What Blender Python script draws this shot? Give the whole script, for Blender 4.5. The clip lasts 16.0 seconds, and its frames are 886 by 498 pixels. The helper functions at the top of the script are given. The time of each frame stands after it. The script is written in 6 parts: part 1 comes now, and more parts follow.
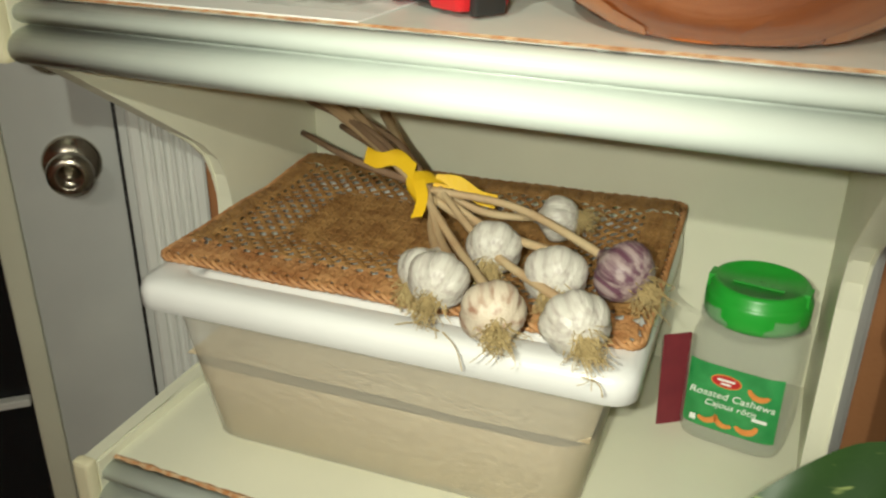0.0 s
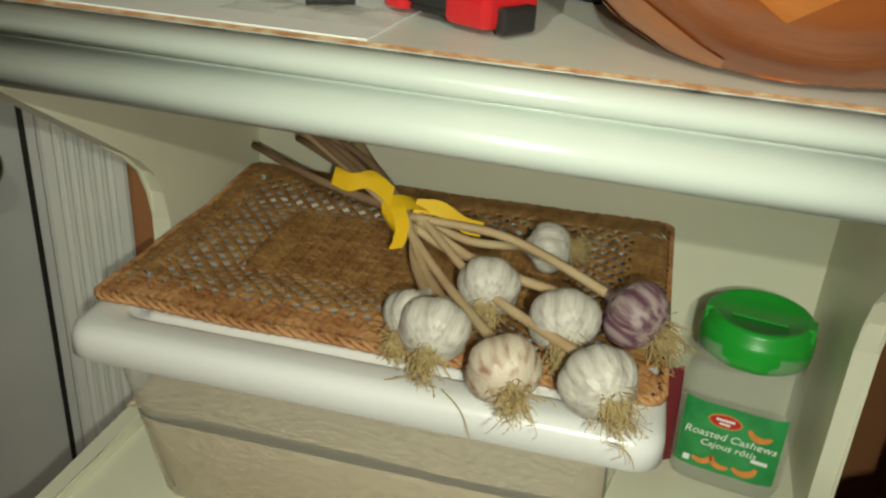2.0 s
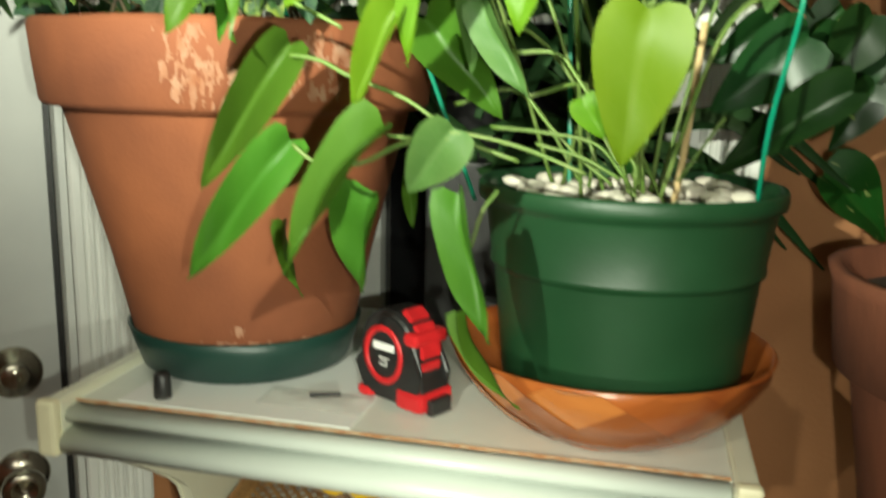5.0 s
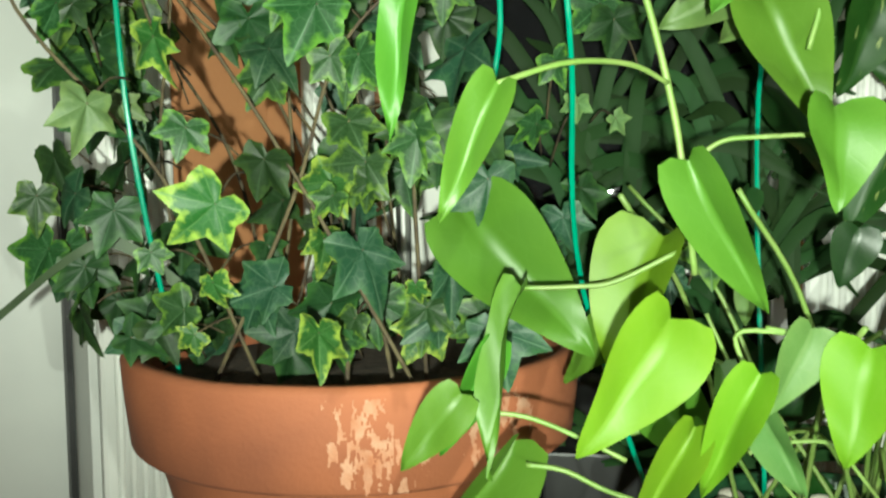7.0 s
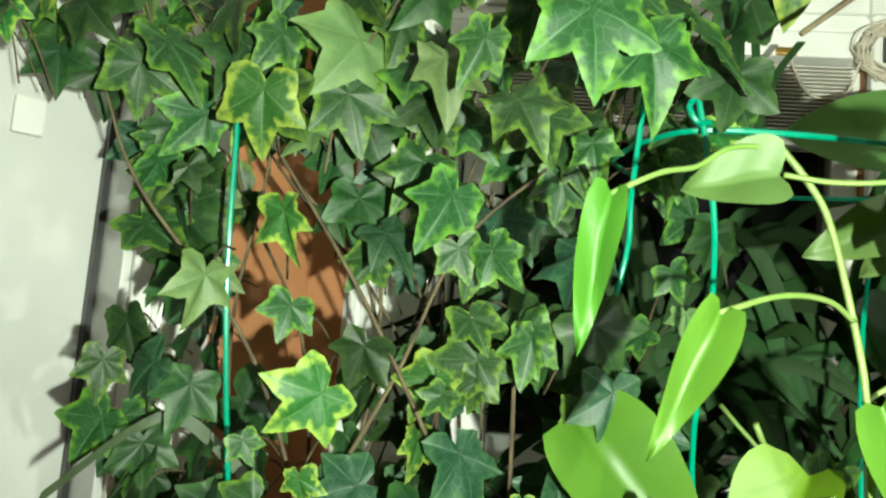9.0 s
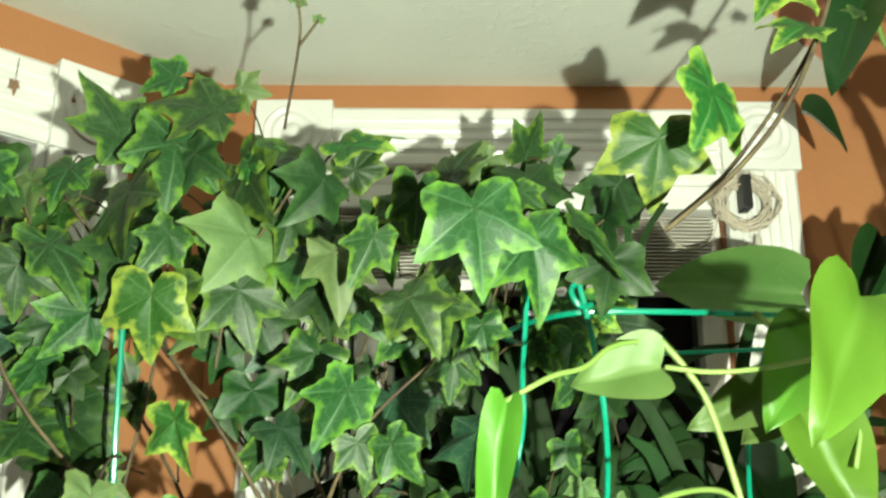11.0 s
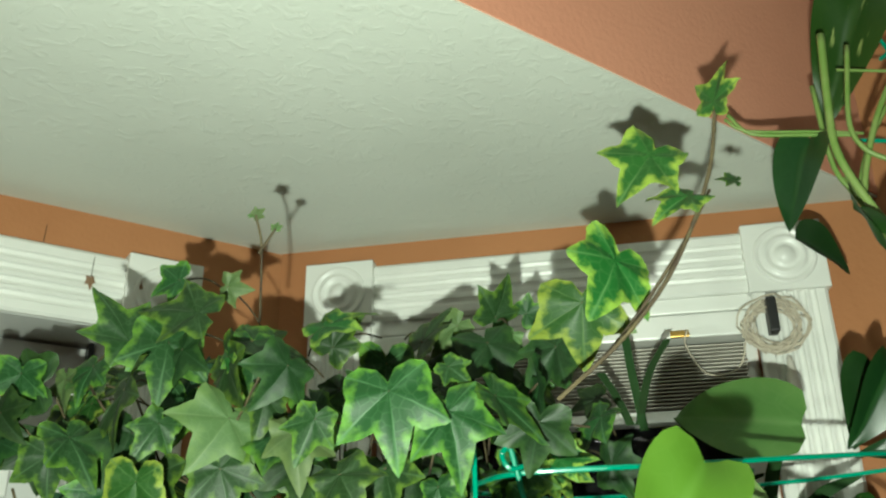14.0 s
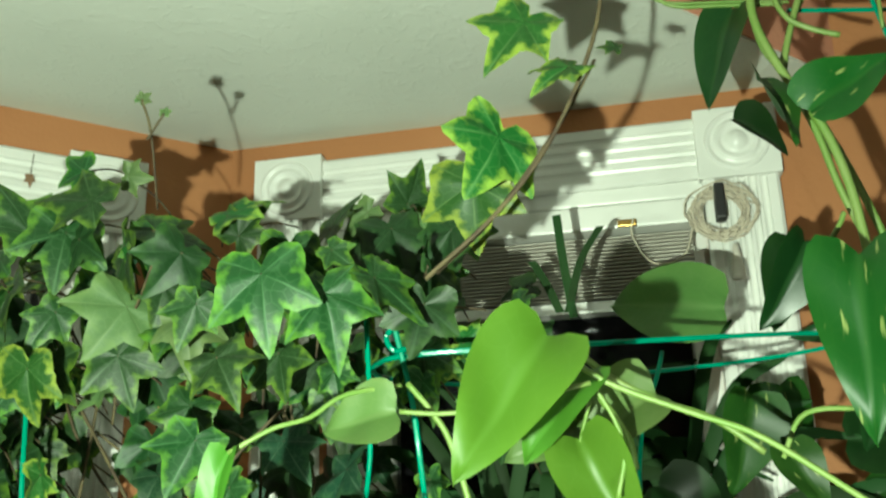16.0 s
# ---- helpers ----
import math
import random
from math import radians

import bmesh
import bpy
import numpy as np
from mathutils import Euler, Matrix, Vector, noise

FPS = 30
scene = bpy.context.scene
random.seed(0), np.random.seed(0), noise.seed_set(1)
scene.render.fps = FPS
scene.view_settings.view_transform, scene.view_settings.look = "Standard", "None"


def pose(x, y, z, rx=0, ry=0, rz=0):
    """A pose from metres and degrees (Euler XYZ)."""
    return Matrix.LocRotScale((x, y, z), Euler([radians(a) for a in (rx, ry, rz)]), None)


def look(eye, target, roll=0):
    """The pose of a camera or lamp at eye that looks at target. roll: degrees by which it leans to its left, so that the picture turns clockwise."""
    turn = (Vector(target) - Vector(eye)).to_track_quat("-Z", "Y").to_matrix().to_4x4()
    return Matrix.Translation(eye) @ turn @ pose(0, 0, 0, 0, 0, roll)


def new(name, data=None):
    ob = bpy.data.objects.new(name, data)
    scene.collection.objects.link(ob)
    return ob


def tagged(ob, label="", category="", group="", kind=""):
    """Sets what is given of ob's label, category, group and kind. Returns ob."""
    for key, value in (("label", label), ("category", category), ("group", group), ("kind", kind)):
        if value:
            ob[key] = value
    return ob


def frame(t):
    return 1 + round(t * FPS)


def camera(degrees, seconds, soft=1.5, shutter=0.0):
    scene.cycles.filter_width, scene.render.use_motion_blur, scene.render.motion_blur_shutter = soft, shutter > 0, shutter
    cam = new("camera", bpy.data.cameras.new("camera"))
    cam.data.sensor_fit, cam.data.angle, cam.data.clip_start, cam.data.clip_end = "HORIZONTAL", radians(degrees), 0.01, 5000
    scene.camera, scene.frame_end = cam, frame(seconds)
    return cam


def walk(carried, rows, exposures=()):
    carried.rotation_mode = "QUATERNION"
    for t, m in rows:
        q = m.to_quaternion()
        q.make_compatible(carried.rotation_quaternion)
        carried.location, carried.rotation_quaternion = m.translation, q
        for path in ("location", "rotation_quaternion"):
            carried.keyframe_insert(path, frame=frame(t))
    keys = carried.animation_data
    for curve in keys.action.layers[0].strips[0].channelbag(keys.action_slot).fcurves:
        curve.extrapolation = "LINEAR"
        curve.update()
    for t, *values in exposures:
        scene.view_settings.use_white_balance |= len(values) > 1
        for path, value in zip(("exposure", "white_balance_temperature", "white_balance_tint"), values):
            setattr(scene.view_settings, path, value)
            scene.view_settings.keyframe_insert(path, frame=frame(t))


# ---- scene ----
cam = camera(54.36, 16.0, soft=2.3, shutter=0.4)
PATH = [
    (0, (0.506, -0.461, 1.216), (-0.202, 1.212, 0.38), 0.6),
    (0.5, (0.446, -0.407, 1.198), (-0.136, 1.292, 0.317), 1.2),
    (1, (0.439, -0.386, 1.195), (-0.05, 1.327, 0.287), 2.2),
    (1.5, (0.411, -0.399, 1.202), (-0.066, 1.319, 0.295), 2.8),
    (2, (0.407, -0.398, 1.219), (-0.066, 1.338, 0.345), 3.7),
    (2.5, (0.405, -0.393, 1.209), (-0.049, 1.359, 0.357), 4.0),
    (3, (0.414, -0.405, 1.231), (-0.024, 1.355, 0.387), 4.2),
    (3.5, (0.403, -0.408, 1.235), (-0.016, 1.371, 0.423), 3.9),
    (4, (0.431, -0.436, 1.26), (0.04, 1.376, 0.509), 3.4),
    (4.5, (0.539, -0.596, 1.357), (0.066, 1.284, 0.807), 2.9),
    (5, (0.479, -0.638, 1.418), (0.03, 1.269, 1.016), 1.3),
    (5.2, (0.433, -0.639, 1.448), (0.03, 1.285, 1.079), 1.1),
    (7.3, (0.244, -0.553, 1.594), (0.001, 1.43, 1.491), -0.5),
    (7.5, (0.257, -0.553, 1.596), (-0.086, 1.416, 1.53), 0.1),
    (8, (0.236, -0.552, 1.6), (-0.131, 1.414, 1.643), 1.0),
    (8.2, (0.213, -0.536, 1.6), (-0.124, 1.433, 1.694), 2.4),
    (10.3, (0.089, -0.542, 1.629), (0.156, 1.416, 2.028), 1.5),
    (10.5, (0.099, -0.544, 1.633), (0.18, 1.406, 2.068), 1.2),
    (11, (0.13, -0.551, 1.645), (0.232, 1.374, 2.179), 0.5),
    (11.5, (0.158, -0.566, 1.649), (0.226, 1.339, 2.255), 0.3),
    (12, (0.184, -0.578, 1.653), (0.201, 1.312, 2.307), 0.7),
    (12.5, (0.197, -0.588, 1.654), (0.16, 1.288, 2.349), 1.2),
    (13, (0.219, -0.601, 1.659), (0.125, 1.259, 2.389), 1.0),
    (13.5, (0.246, -0.618, 1.663), (0.081, 1.225, 2.423), -0.1),
    (14, (0.278, -0.622, 1.667), (0.038, 1.206, 2.442), -1.0),
    (14.5, (0.312, -0.626, 1.673), (0.044, 1.201, 2.444), -1.9),
    (15, (0.345, -0.624, 1.669), (0.071, 1.216, 2.403), -2.1),
    (15.5, (0.358, -0.605, 1.659), (0.067, 1.257, 2.328), -1.7),
    (16, (0.367, -0.587, 1.655), (0.064, 1.306, 2.226), -1.4),
]
walk(cam, [(r[0], look(*r[1:])) for r in PATH], [(0.0, 0.15, 6500, 7), (1.0, -0.28, 6500, 5), (2.0, -0.3, 6500, 3), (3.5, -0.36, 6500, 3), (4.5, -0.22, 6500, 3), (5.2, -0.02, 6500, 0), (7.5, -0.1, 6050, -3),
     (8.2, 0.0, 6050, -3), (10.5, 0.4, 6600, -2), (11.5, 0.2, 6400, 0), (12.5, 0.05, 6600, 4), (14.0, -0.31, 6050, -4), (15.0, -0.34, 6000, -8), (16.0, -0.12, 6200, -14)])

# ---- light ----
world = bpy.data.worlds.new("world")
scene.world = world
world.use_nodes = True
world.node_tree.nodes["Background"].inputs[0].default_value = (0.75, 0.85, 0.8, 1)
world.node_tree.nodes["Background"].inputs[1].default_value = 0.03


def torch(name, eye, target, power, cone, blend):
    """A fixed small white spot near the camera's way, for a carried lamp."""
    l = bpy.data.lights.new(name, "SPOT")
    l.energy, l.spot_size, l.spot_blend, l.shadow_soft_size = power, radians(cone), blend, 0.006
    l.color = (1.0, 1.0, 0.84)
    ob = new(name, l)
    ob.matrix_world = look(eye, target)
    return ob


# three added fixed spots stand in for one lamp moving with the camera
torch("torch_standin_low", (0.465, -0.50, 1.238), (0.28, 0.12, 0.80), 14.0, 84, 1.0)
torch("torch_standin_high", (0.25, -0.70, 1.57), (0.27, 0.2, 1.96), 58.0, 122, 0.8)
torch("torch_standin_mid", (0.53, -0.66, 1.395), (0.36, 0.25, 1.24), 12.0, 98, 0.7)
# added dim ceiling fill that lifts the dark parts; no lamp is seen there
room = bpy.data.lights.new("added_fill_lamp", "AREA")
room.shape, room.size, room.energy, room.color = "DISK", 0.5, 13.0, (1.0, 0.93, 0.80)
new("added_fill_lamp", room).matrix_world = look((0.6, -2.2, 2.40), (0.6, -2.2, 0))

# ---- materials ----


def mat(name, col, col2=None, scale=30.0, rough=0.5, metal=0.0, bump=0.0, bscale=200.0, spec=0.5, stretch=(1, 1, 1), detail=4.0, lo=0.35, hi=0.65):
    """A surface that varies between two colours over noise, with fine relief."""
    m = bpy.data.materials.new(name)
    m.use_nodes = True
    nt = m.node_tree
    b = nt.nodes["Principled BSDF"]
    b.inputs["Roughness"].default_value, b.inputs["Metallic"].default_value = rough, metal
    b.inputs["Specular IOR Level"].default_value = spec
    b.inputs["Base Color"].default_value = (*col, 1)
    tc = nt.nodes.new("ShaderNodeTexCoord")
    mp = nt.nodes.new("ShaderNodeMapping")
    mp.inputs["Scale"].default_value = stretch
    nt.links.new(tc.outputs["Object"], mp.inputs[0])
    if col2:
        n = nt.nodes.new("ShaderNodeTexNoise")
        n.inputs["Scale"].default_value, n.inputs["Detail"].default_value = scale, detail
        r = nt.nodes.new("ShaderNodeValToRGB")
        r.color_ramp.elements[0].color, r.color_ramp.elements[1].color = (*col, 1), (*col2, 1)
        r.color_ramp.elements[0].position, r.color_ramp.elements[1].position = lo, hi
        nt.links.new(mp.outputs[0], n.inputs["Vector"])
        nt.links.new(n.outputs["Fac"], r.inputs[0])
        nt.links.new(r.outputs[0], b.inputs["Base Color"])
    if bump:
        n2 = nt.nodes.new("ShaderNodeTexNoise")
        n2.inputs["Scale"].default_value, n2.inputs["Detail"].default_value = bscale, 5
        bu = nt.nodes.new("ShaderNodeBump")
        bu.inputs["Strength"].default_value, bu.inputs["Distance"].default_value = bump, 0.004
        nt.links.new(mp.outputs[0], n2.inputs["Vector"])
        nt.links.new(n2.outputs["Fac"], bu.inputs["Height"])
        nt.links.new(bu.outputs[0], b.inputs["Normal"])
    return m


def leaf_mat(name, inner, outer, vein, edge_at=0.8, edge_w=0.12, rough=0.5, vary=0.25, vein_amt=0.8, trans=0.22):
    """Leaf surface: UV.x is the way from midrib to margin, UV.y marks veins."""
    m = bpy.data.materials.new(name)
    m.use_nodes = True
    nt = m.node_tree
    b = nt.nodes["Principled BSDF"]
    N, L = nt.nodes.new, nt.links.new
    uv = N("ShaderNodeUVMap")
    sep = N("ShaderNodeSeparateXYZ")
    L(uv.outputs[0], sep.inputs[0])
    tc, nz = N("ShaderNodeTexCoord"), N("ShaderNodeTexNoise")
    nz.inputs["Scale"].default_value, nz.inputs["Detail"].default_value = 6, 5
    L(tc.outputs["Object"], nz.inputs["Vector"])
    add = N("ShaderNodeMath")
    add.operation = "MULTIPLY_ADD"
    add.inputs[1].default_value = 1.1
    L(nz.outputs["Fac"], add.inputs[0])
    L(sep.outputs["X"], add.inputs[2])
    mr = N("ShaderNodeMapRange")
    mr.inputs["From Min"].default_value, mr.inputs["From Max"].default_value = edge_at + 0.55 - edge_w, edge_at + 0.55 + edge_w
    L(add.outputs[0], mr.inputs["Value"])
    mix = N("ShaderNodeMixRGB")
    mix.inputs[1].default_value, mix.inputs[2].default_value = (*inner, 1), (*outer, 1)
    L(mr.outputs[0], mix.inputs[0])
    vr = N("ShaderNodeMapRange")
    vr.inputs["From Min"].default_value, vr.inputs["From Max"].default_value = 0.3, 1.0
    vr.inputs["To Max"].default_value = vein_amt
    L(sep.outputs["Y"], vr.inputs["Value"])
    vo = N("ShaderNodeTexVoronoi")
    vo.feature = "DISTANCE_TO_EDGE"
    vo.inputs["Scale"].default_value = 6.0
    L(tc.outputs["Object"], vo.inputs["Vector"])
    vn = N("ShaderNodeMapRange")
    vn.inputs["From Max"].default_value, vn.inputs["To Min"].default_value, vn.inputs["To Max"].default_value = 0.07, 0.34 * vein_amt, 0.0
    L(vo.outputs["Distance"], vn.inputs["Value"])
    vmax = N("ShaderNodeMath")
    vmax.operation = "MAXIMUM"
    L(vr.outputs[0], vmax.inputs[0])
    L(vn.outputs[0], vmax.inputs[1])
    mix2 = N("ShaderNodeMixRGB")
    mix2.inputs[2].default_value = (*vein, 1)
    L(vmax.outputs[0], mix2.inputs[0])
    L(mix.outputs[0], mix2.inputs[1])
    info, hsv = N("ShaderNodeObjectInfo"), N("ShaderNodeHueSaturation")
    mv = N("ShaderNodeMapRange")
    mv.inputs["To Min"].default_value, mv.inputs["To Max"].default_value = 1 - vary, 1 + vary
    L(info.outputs["Random"], mv.inputs["Value"])
    L(mv.outputs[0], hsv.inputs["Value"])
    mh = N("ShaderNodeMapRange")
    mh.inputs["To Min"].default_value, mh.inputs["To Max"].default_value = 0.48, 0.515
    L(info.outputs["Random"], mh.inputs["Value"])
    L(mh.outputs[0], hsv.inputs["Hue"])
    L(mix2.outputs[0], hsv.inputs["Color"])
    L(hsv.outputs[0], b.inputs["Base Color"])
    b.inputs["Roughness"].default_value = rough
    b.inputs["Specular IOR Level"].default_value = 0.4
    bu = N("ShaderNodeBump")
    bu.inputs["Strength"].default_value, bu.inputs["Distance"].default_value = 0.10, 0.05
    L(mix2.outputs[0], bu.inputs["Height"])
    L(bu.outputs[0], b.inputs["Normal"])
    tr, ms = N("ShaderNodeBsdfTranslucent"), N("ShaderNodeMixShader")
    ms.inputs[0].default_value = trans
    L(hsv.outputs[0], tr.inputs[0])
    L(b.outputs[0], ms.inputs[1])
    L(tr.outputs[0], ms.inputs[2])
    L(ms.outputs[0], nt.nodes["Material Output"].inputs[0])
    return m


def glass(name, col=(1, 1, 1), rough=0.03, ior=1.45, alpha=0.25):
    """Thin clear sheet: mostly see-through, with real gloss on top."""
    m = bpy.data.materials.new(name)
    m.use_nodes = True
    nt = m.node_tree
    b = nt.nodes["Principled BSDF"]
    b.inputs["Base Color"].default_value = (*col, 1)
    b.inputs["Roughness"].default_value, b.inputs["IOR"].default_value = rough, ior
    b.inputs["Alpha"].default_value = alpha
    return m


M_white = mat("white_trim_paint", (0.80, 0.80, 0.76), (0.72, 0.73, 0.69), 9, 0.32, bump=0.08, bscale=90)
M_door = mat("grey_door_paint", (0.63, 0.64, 0.61), (0.57, 0.58, 0.56), 7, 0.42, bump=0.06, bscale=60)
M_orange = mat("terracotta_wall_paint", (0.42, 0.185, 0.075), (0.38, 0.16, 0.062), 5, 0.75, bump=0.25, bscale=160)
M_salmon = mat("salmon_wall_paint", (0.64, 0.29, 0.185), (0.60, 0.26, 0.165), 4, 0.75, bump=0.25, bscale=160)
M_cream = mat("cream_melamine", (0.80, 0.79, 0.63), (0.74, 0.73, 0.58), 6, 0.35, bump=0.05, bscale=70)
M_shelf = mat("pale_grey_melamine", (0.78, 0.80, 0.72), (0.70, 0.72, 0.65), 11, 0.4, bump=0.06, bscale=80)
M_rail = mat("glossy_pale_green_moulding", (0.62, 0.67, 0.61), (0.56, 0.61, 0.56), 5, 0.25, bump=0.05, bscale=60)
M_cap = mat("cream_edge_cap", (0.84, 0.79, 0.55), (0.76, 0.70, 0.48), 20, 0.4, bump=0.08)
M_chip = mat("worn_orange_edge", (0.46, 0.19, 0.06), (0.62, 0.45, 0.28), 120, 0.7, bump=0.5, bscale=400)
M_binwhite = mat("white_bin_plastic", (0.84, 0.84, 0.82), (0.79, 0.79, 0.77), 8, 0.3, bump=0.04)
M_oats = mat("oat_flakes", (0.78, 0.66, 0.46), (0.58, 0.46, 0.29), 160, 0.9, bump=0.9, bscale=220)
M_black = mat("black_plastic", (0.012, 0.012, 0.012), (0.02, 0.02, 0.02), 30, 0.45)
M_red = mat("red_plastic", (0.62, 0.02, 0.025), (0.5, 0.015, 0.02), 30, 0.35)
M_maroon = mat("maroon_card", (0.16, 0.015, 0.025), (0.2, 0.02, 0.03), 40, 0.7)
M_nickel = mat("brushed_nickel", (0.52, 0.48, 0.40), (0.44, 0.40, 0.33), 60, 0.25, metal=1.0)
M_terra = mat("weathered_terracotta", (0.36, 0.115, 0.045), (0.17, 0.052, 0.023), 7, 0.8, bump=0.14, bscale=260, detail=8.0, lo=0.3, hi=0.75)
M_terra_dark = mat("old_dark_clay", (0.30, 0.10, 0.05), (0.15, 0.05, 0.028), 16, 0.75, bump=0.2, bscale=260, stretch=(1, 1, 0.25), detail=8.0, lo=0.3, hi=0.7)
M_lime = mat("lime_stain", (0.42, 0.235, 0.15), (0.33, 0.125, 0.06), 70, 0.9, bump=0.3, bscale=300, lo=0.3, hi=0.7)
M_green = mat("dark_green_plastic", (0.010, 0.047, 0.016), (0.016, 0.064, 0.024), 9, 0.46, bump=0.06, bscale=120)
M_saucer = mat("deep_green_plastic", (0.010, 0.038, 0.030), (0.013, 0.046, 0.035), 12, 0.4, bump=0.06)
M_wood = mat("orange_varnished_veneer", (0.46, 0.135, 0.030), (0.30, 0.072, 0.017), 7, 0.25, bump=0.12, bscale=60, stretch=(1, 5, 1), detail=7)
M_wood2 = mat("light_varnished_veneer", (0.60, 0.215, 0.055), (0.43, 0.13, 0.030), 7, 0.25, bump=0.12, bscale=60, stretch=(1, 5, 1), detail=7)
M_wood3 = mat("dark_varnished_veneer", (0.38, 0.115, 0.030), (0.25, 0.066, 0.018), 7, 0.25, bump=0.12, bscale=60, stretch=(1, 5, 1), detail=7)
M_soil = mat("potting_soil", (0.03, 0.02, 0.012), (0.06, 0.04, 0.025), 90, 0.95, bump=0.9, bscale=150)
M_pebble = mat("pale_pebble", (0.72, 0.68, 0.58), (0.55, 0.5, 0.42), 25, 0.5, bump=0.1)
M_garlic = mat("white_garlic_skin", (0.62, 0.59, 0.52), (0.38, 0.32, 0.29), 34, 0.38, bump=0.35, bscale=60, stretch=(6, 6, 0.5), lo=0.45, hi=0.75)
M_garlic2 = mat("purple_streaked_garlic_skin", (0.38, 0.29, 0.28), (0.14, 0.06, 0.09), 26, 0.45, bump=0.35, bscale=60, stretch=(6, 6, 0.5), lo=0.42, hi=0.6)
M_garlic3 = mat("tan_streaked_garlic_skin", (0.62, 0.53, 0.41), (0.34, 0.19, 0.125), 26, 0.45, bump=0.35, bscale=60, stretch=(5, 5, 0.5), lo=0.48, hi=0.68)
M_root = mat("dry_garlic_root", (0.50, 0.38, 0.18), (0.36, 0.26, 0.11), 100, 0.9)
M_stalk = mat("dry_garlic_stalk", (0.46, 0.29, 0.155), (0.56, 0.43, 0.25), 20, 0.65, bump=0.3, bscale=60, stretch=(1, 1, 0.3))
M_stalk2 = mat("brown_dry_leaf", (0.20, 0.12, 0.07), (0.30, 0.19, 0.11), 25, 0.8, bump=0.3, bscale=60)
M_yellow = mat("yellow_plastic_tape", (0.86, 0.56, 0.02), (0.80, 0.48, 0.015), 20, 0.4, bump=0.1)
M_straw = mat("woven_brown_rush", (0.25, 0.118, 0.036), (0.42, 0.23, 0.08), 55, 0.6, bump=0.5, bscale=200)
M_straw2 = mat("reddish_woven_rush", (0.34, 0.145, 0.05), (0.52, 0.27, 0.11), 55, 0.6, bump=0.5, bscale=200)
M_lid = mat("green_jar_lid_plastic", (0.02, 0.36, 0.035), (0.025, 0.32, 0.03), 20, 0.35)
M_label = mat("green_paper_label", (0.02, 0.24, 0.06), (0.04, 0.32, 0.09), 60, 0.4)
M_paper = mat("white_print", (0.85, 0.85, 0.82), None, rough=0.5)
M_logo = mat("red_print", (0.5, 0.02, 0.02), None, rough=0.5)
M_gold = mat("orange_print", (0.80, 0.30, 0.07), (0.7, 0.24, 0.05), 80, 0.5)
M_wire = mat("green_coated_wire", (0.008, 0.20, 0.115), (0.01, 0.24, 0.14), 30, 0.3)
M_stem = mat("green_stem", (0.115, 0.21, 0.035), (0.17, 0.24, 0.065), 40, 0.5)
M_twig = mat("woody_ivy_stem", (0.045, 0.03, 0.018), (0.10, 0.08, 0.035), 60, 0.8)
M_cane = mat("bamboo_cane", (0.62, 0.47, 0.24), (0.5, 0.36, 0.17), 40, 0.5)
M_cord = mat("ivory_blind_cord", (0.62, 0.56, 0.45), (0.5, 0.44, 0.35), 90, 0.8)
M_blind = mat("grey_blind_slat", (0.60, 0.57, 0.50), (0.68, 0.65, 0.58), 20, 0.5)
M_grey = mat("grey_fleece", (0.16, 0.16, 0.155), (0.34, 0.34, 0.33), 45, 0.95, bump=1.0, bscale=120)
M_brass = mat("brass", (0.55, 0.36, 0.10), None, rough=0.3, metal=1.0)
M_floor = mat("brown_floor_boards", (0.22, 0.12, 0.06), (0.16, 0.085, 0.04), 6, 0.4, stretch=(1, 8, 1))
M_night = mat("night_outside", (0.004, 0.004, 0.005), None, rough=0.9)
M_glass = glass("window_glass", (0.02, 0.02, 0.022), 0.02, 1.5, 0.35)
M_pet = glass("clear_jar_plastic", (0.52, 0.55, 0.48), 0.08, 1.45, 0.24)
M_binside = glass("cloudy_clear_plastic", (0.80, 0.76, 0.66), 0.4, 1.45, 0.35)
M_bag = glass("clear_plastic_bag", (0.75, 0.75, 0.7), 0.15, 1.45, 0.3)

# knock-down plaster of the ceiling
M_ceil = mat("textured_ceiling_plaster", (0.66, 0.69, 0.62), (0.60, 0.63, 0.56), 3, 0.85)
nt = M_ceil.node_tree
tcn, vor, nzz, bmp = (nt.nodes.new(k) for k in ("ShaderNodeTexCoord", "ShaderNodeTexNoise", "ShaderNodeTexNoise", "ShaderNodeBump"))
vor.inputs["Scale"].default_value, vor.inputs["Detail"].default_value, vor.inputs["Distortion"].default_value = 55, 3, 1.2
rmp = nt.nodes.new("ShaderNodeValToRGB")
rmp.color_ramp.elements[0].position, rmp.color_ramp.elements[1].position = 0.52, 0.62
nt.links.new(tcn.outputs["Object"], vor.inputs["Vector"])
nt.links.new(vor.outputs["Fac"], rmp.inputs[0])
bmp.inputs["Strength"].default_value, bmp.inputs["Distance"].default_value = 0.14, 0.004
nt.links.new(rmp.outputs[0], bmp.inputs["Height"])
nt.links.new(bmp.outputs[0], nt.nodes["Principled BSDF"].inputs["Normal"])

# ---- building helpers ----


def mesh_of(name, bm, material, smooth=False):
    me = bpy.data.meshes.new(name)
    bmesh.ops.recalc_face_normals(bm, faces=bm.faces)
    bm.to_mesh(me)
    bm.free()
    for m in material if isinstance(material, (list, tuple)) else [material]:
        me.materials.append(m)
    if smooth:
        me.polygons.foreach_set("use_smooth", [True] * len(me.polygons))
    return me


def part(name, bm, material, parent=None, label="", smooth=False, m=None):
    """Links a bmesh as one mesh object, under a thing if there is one."""
    ob = new(name, mesh_of(name, bm, material, smooth))
    if m is not None:
        ob.matrix_basis = m
    if parent is not None:
        ob.parent = parent
    if label:
        tagged(ob, label)
    return ob


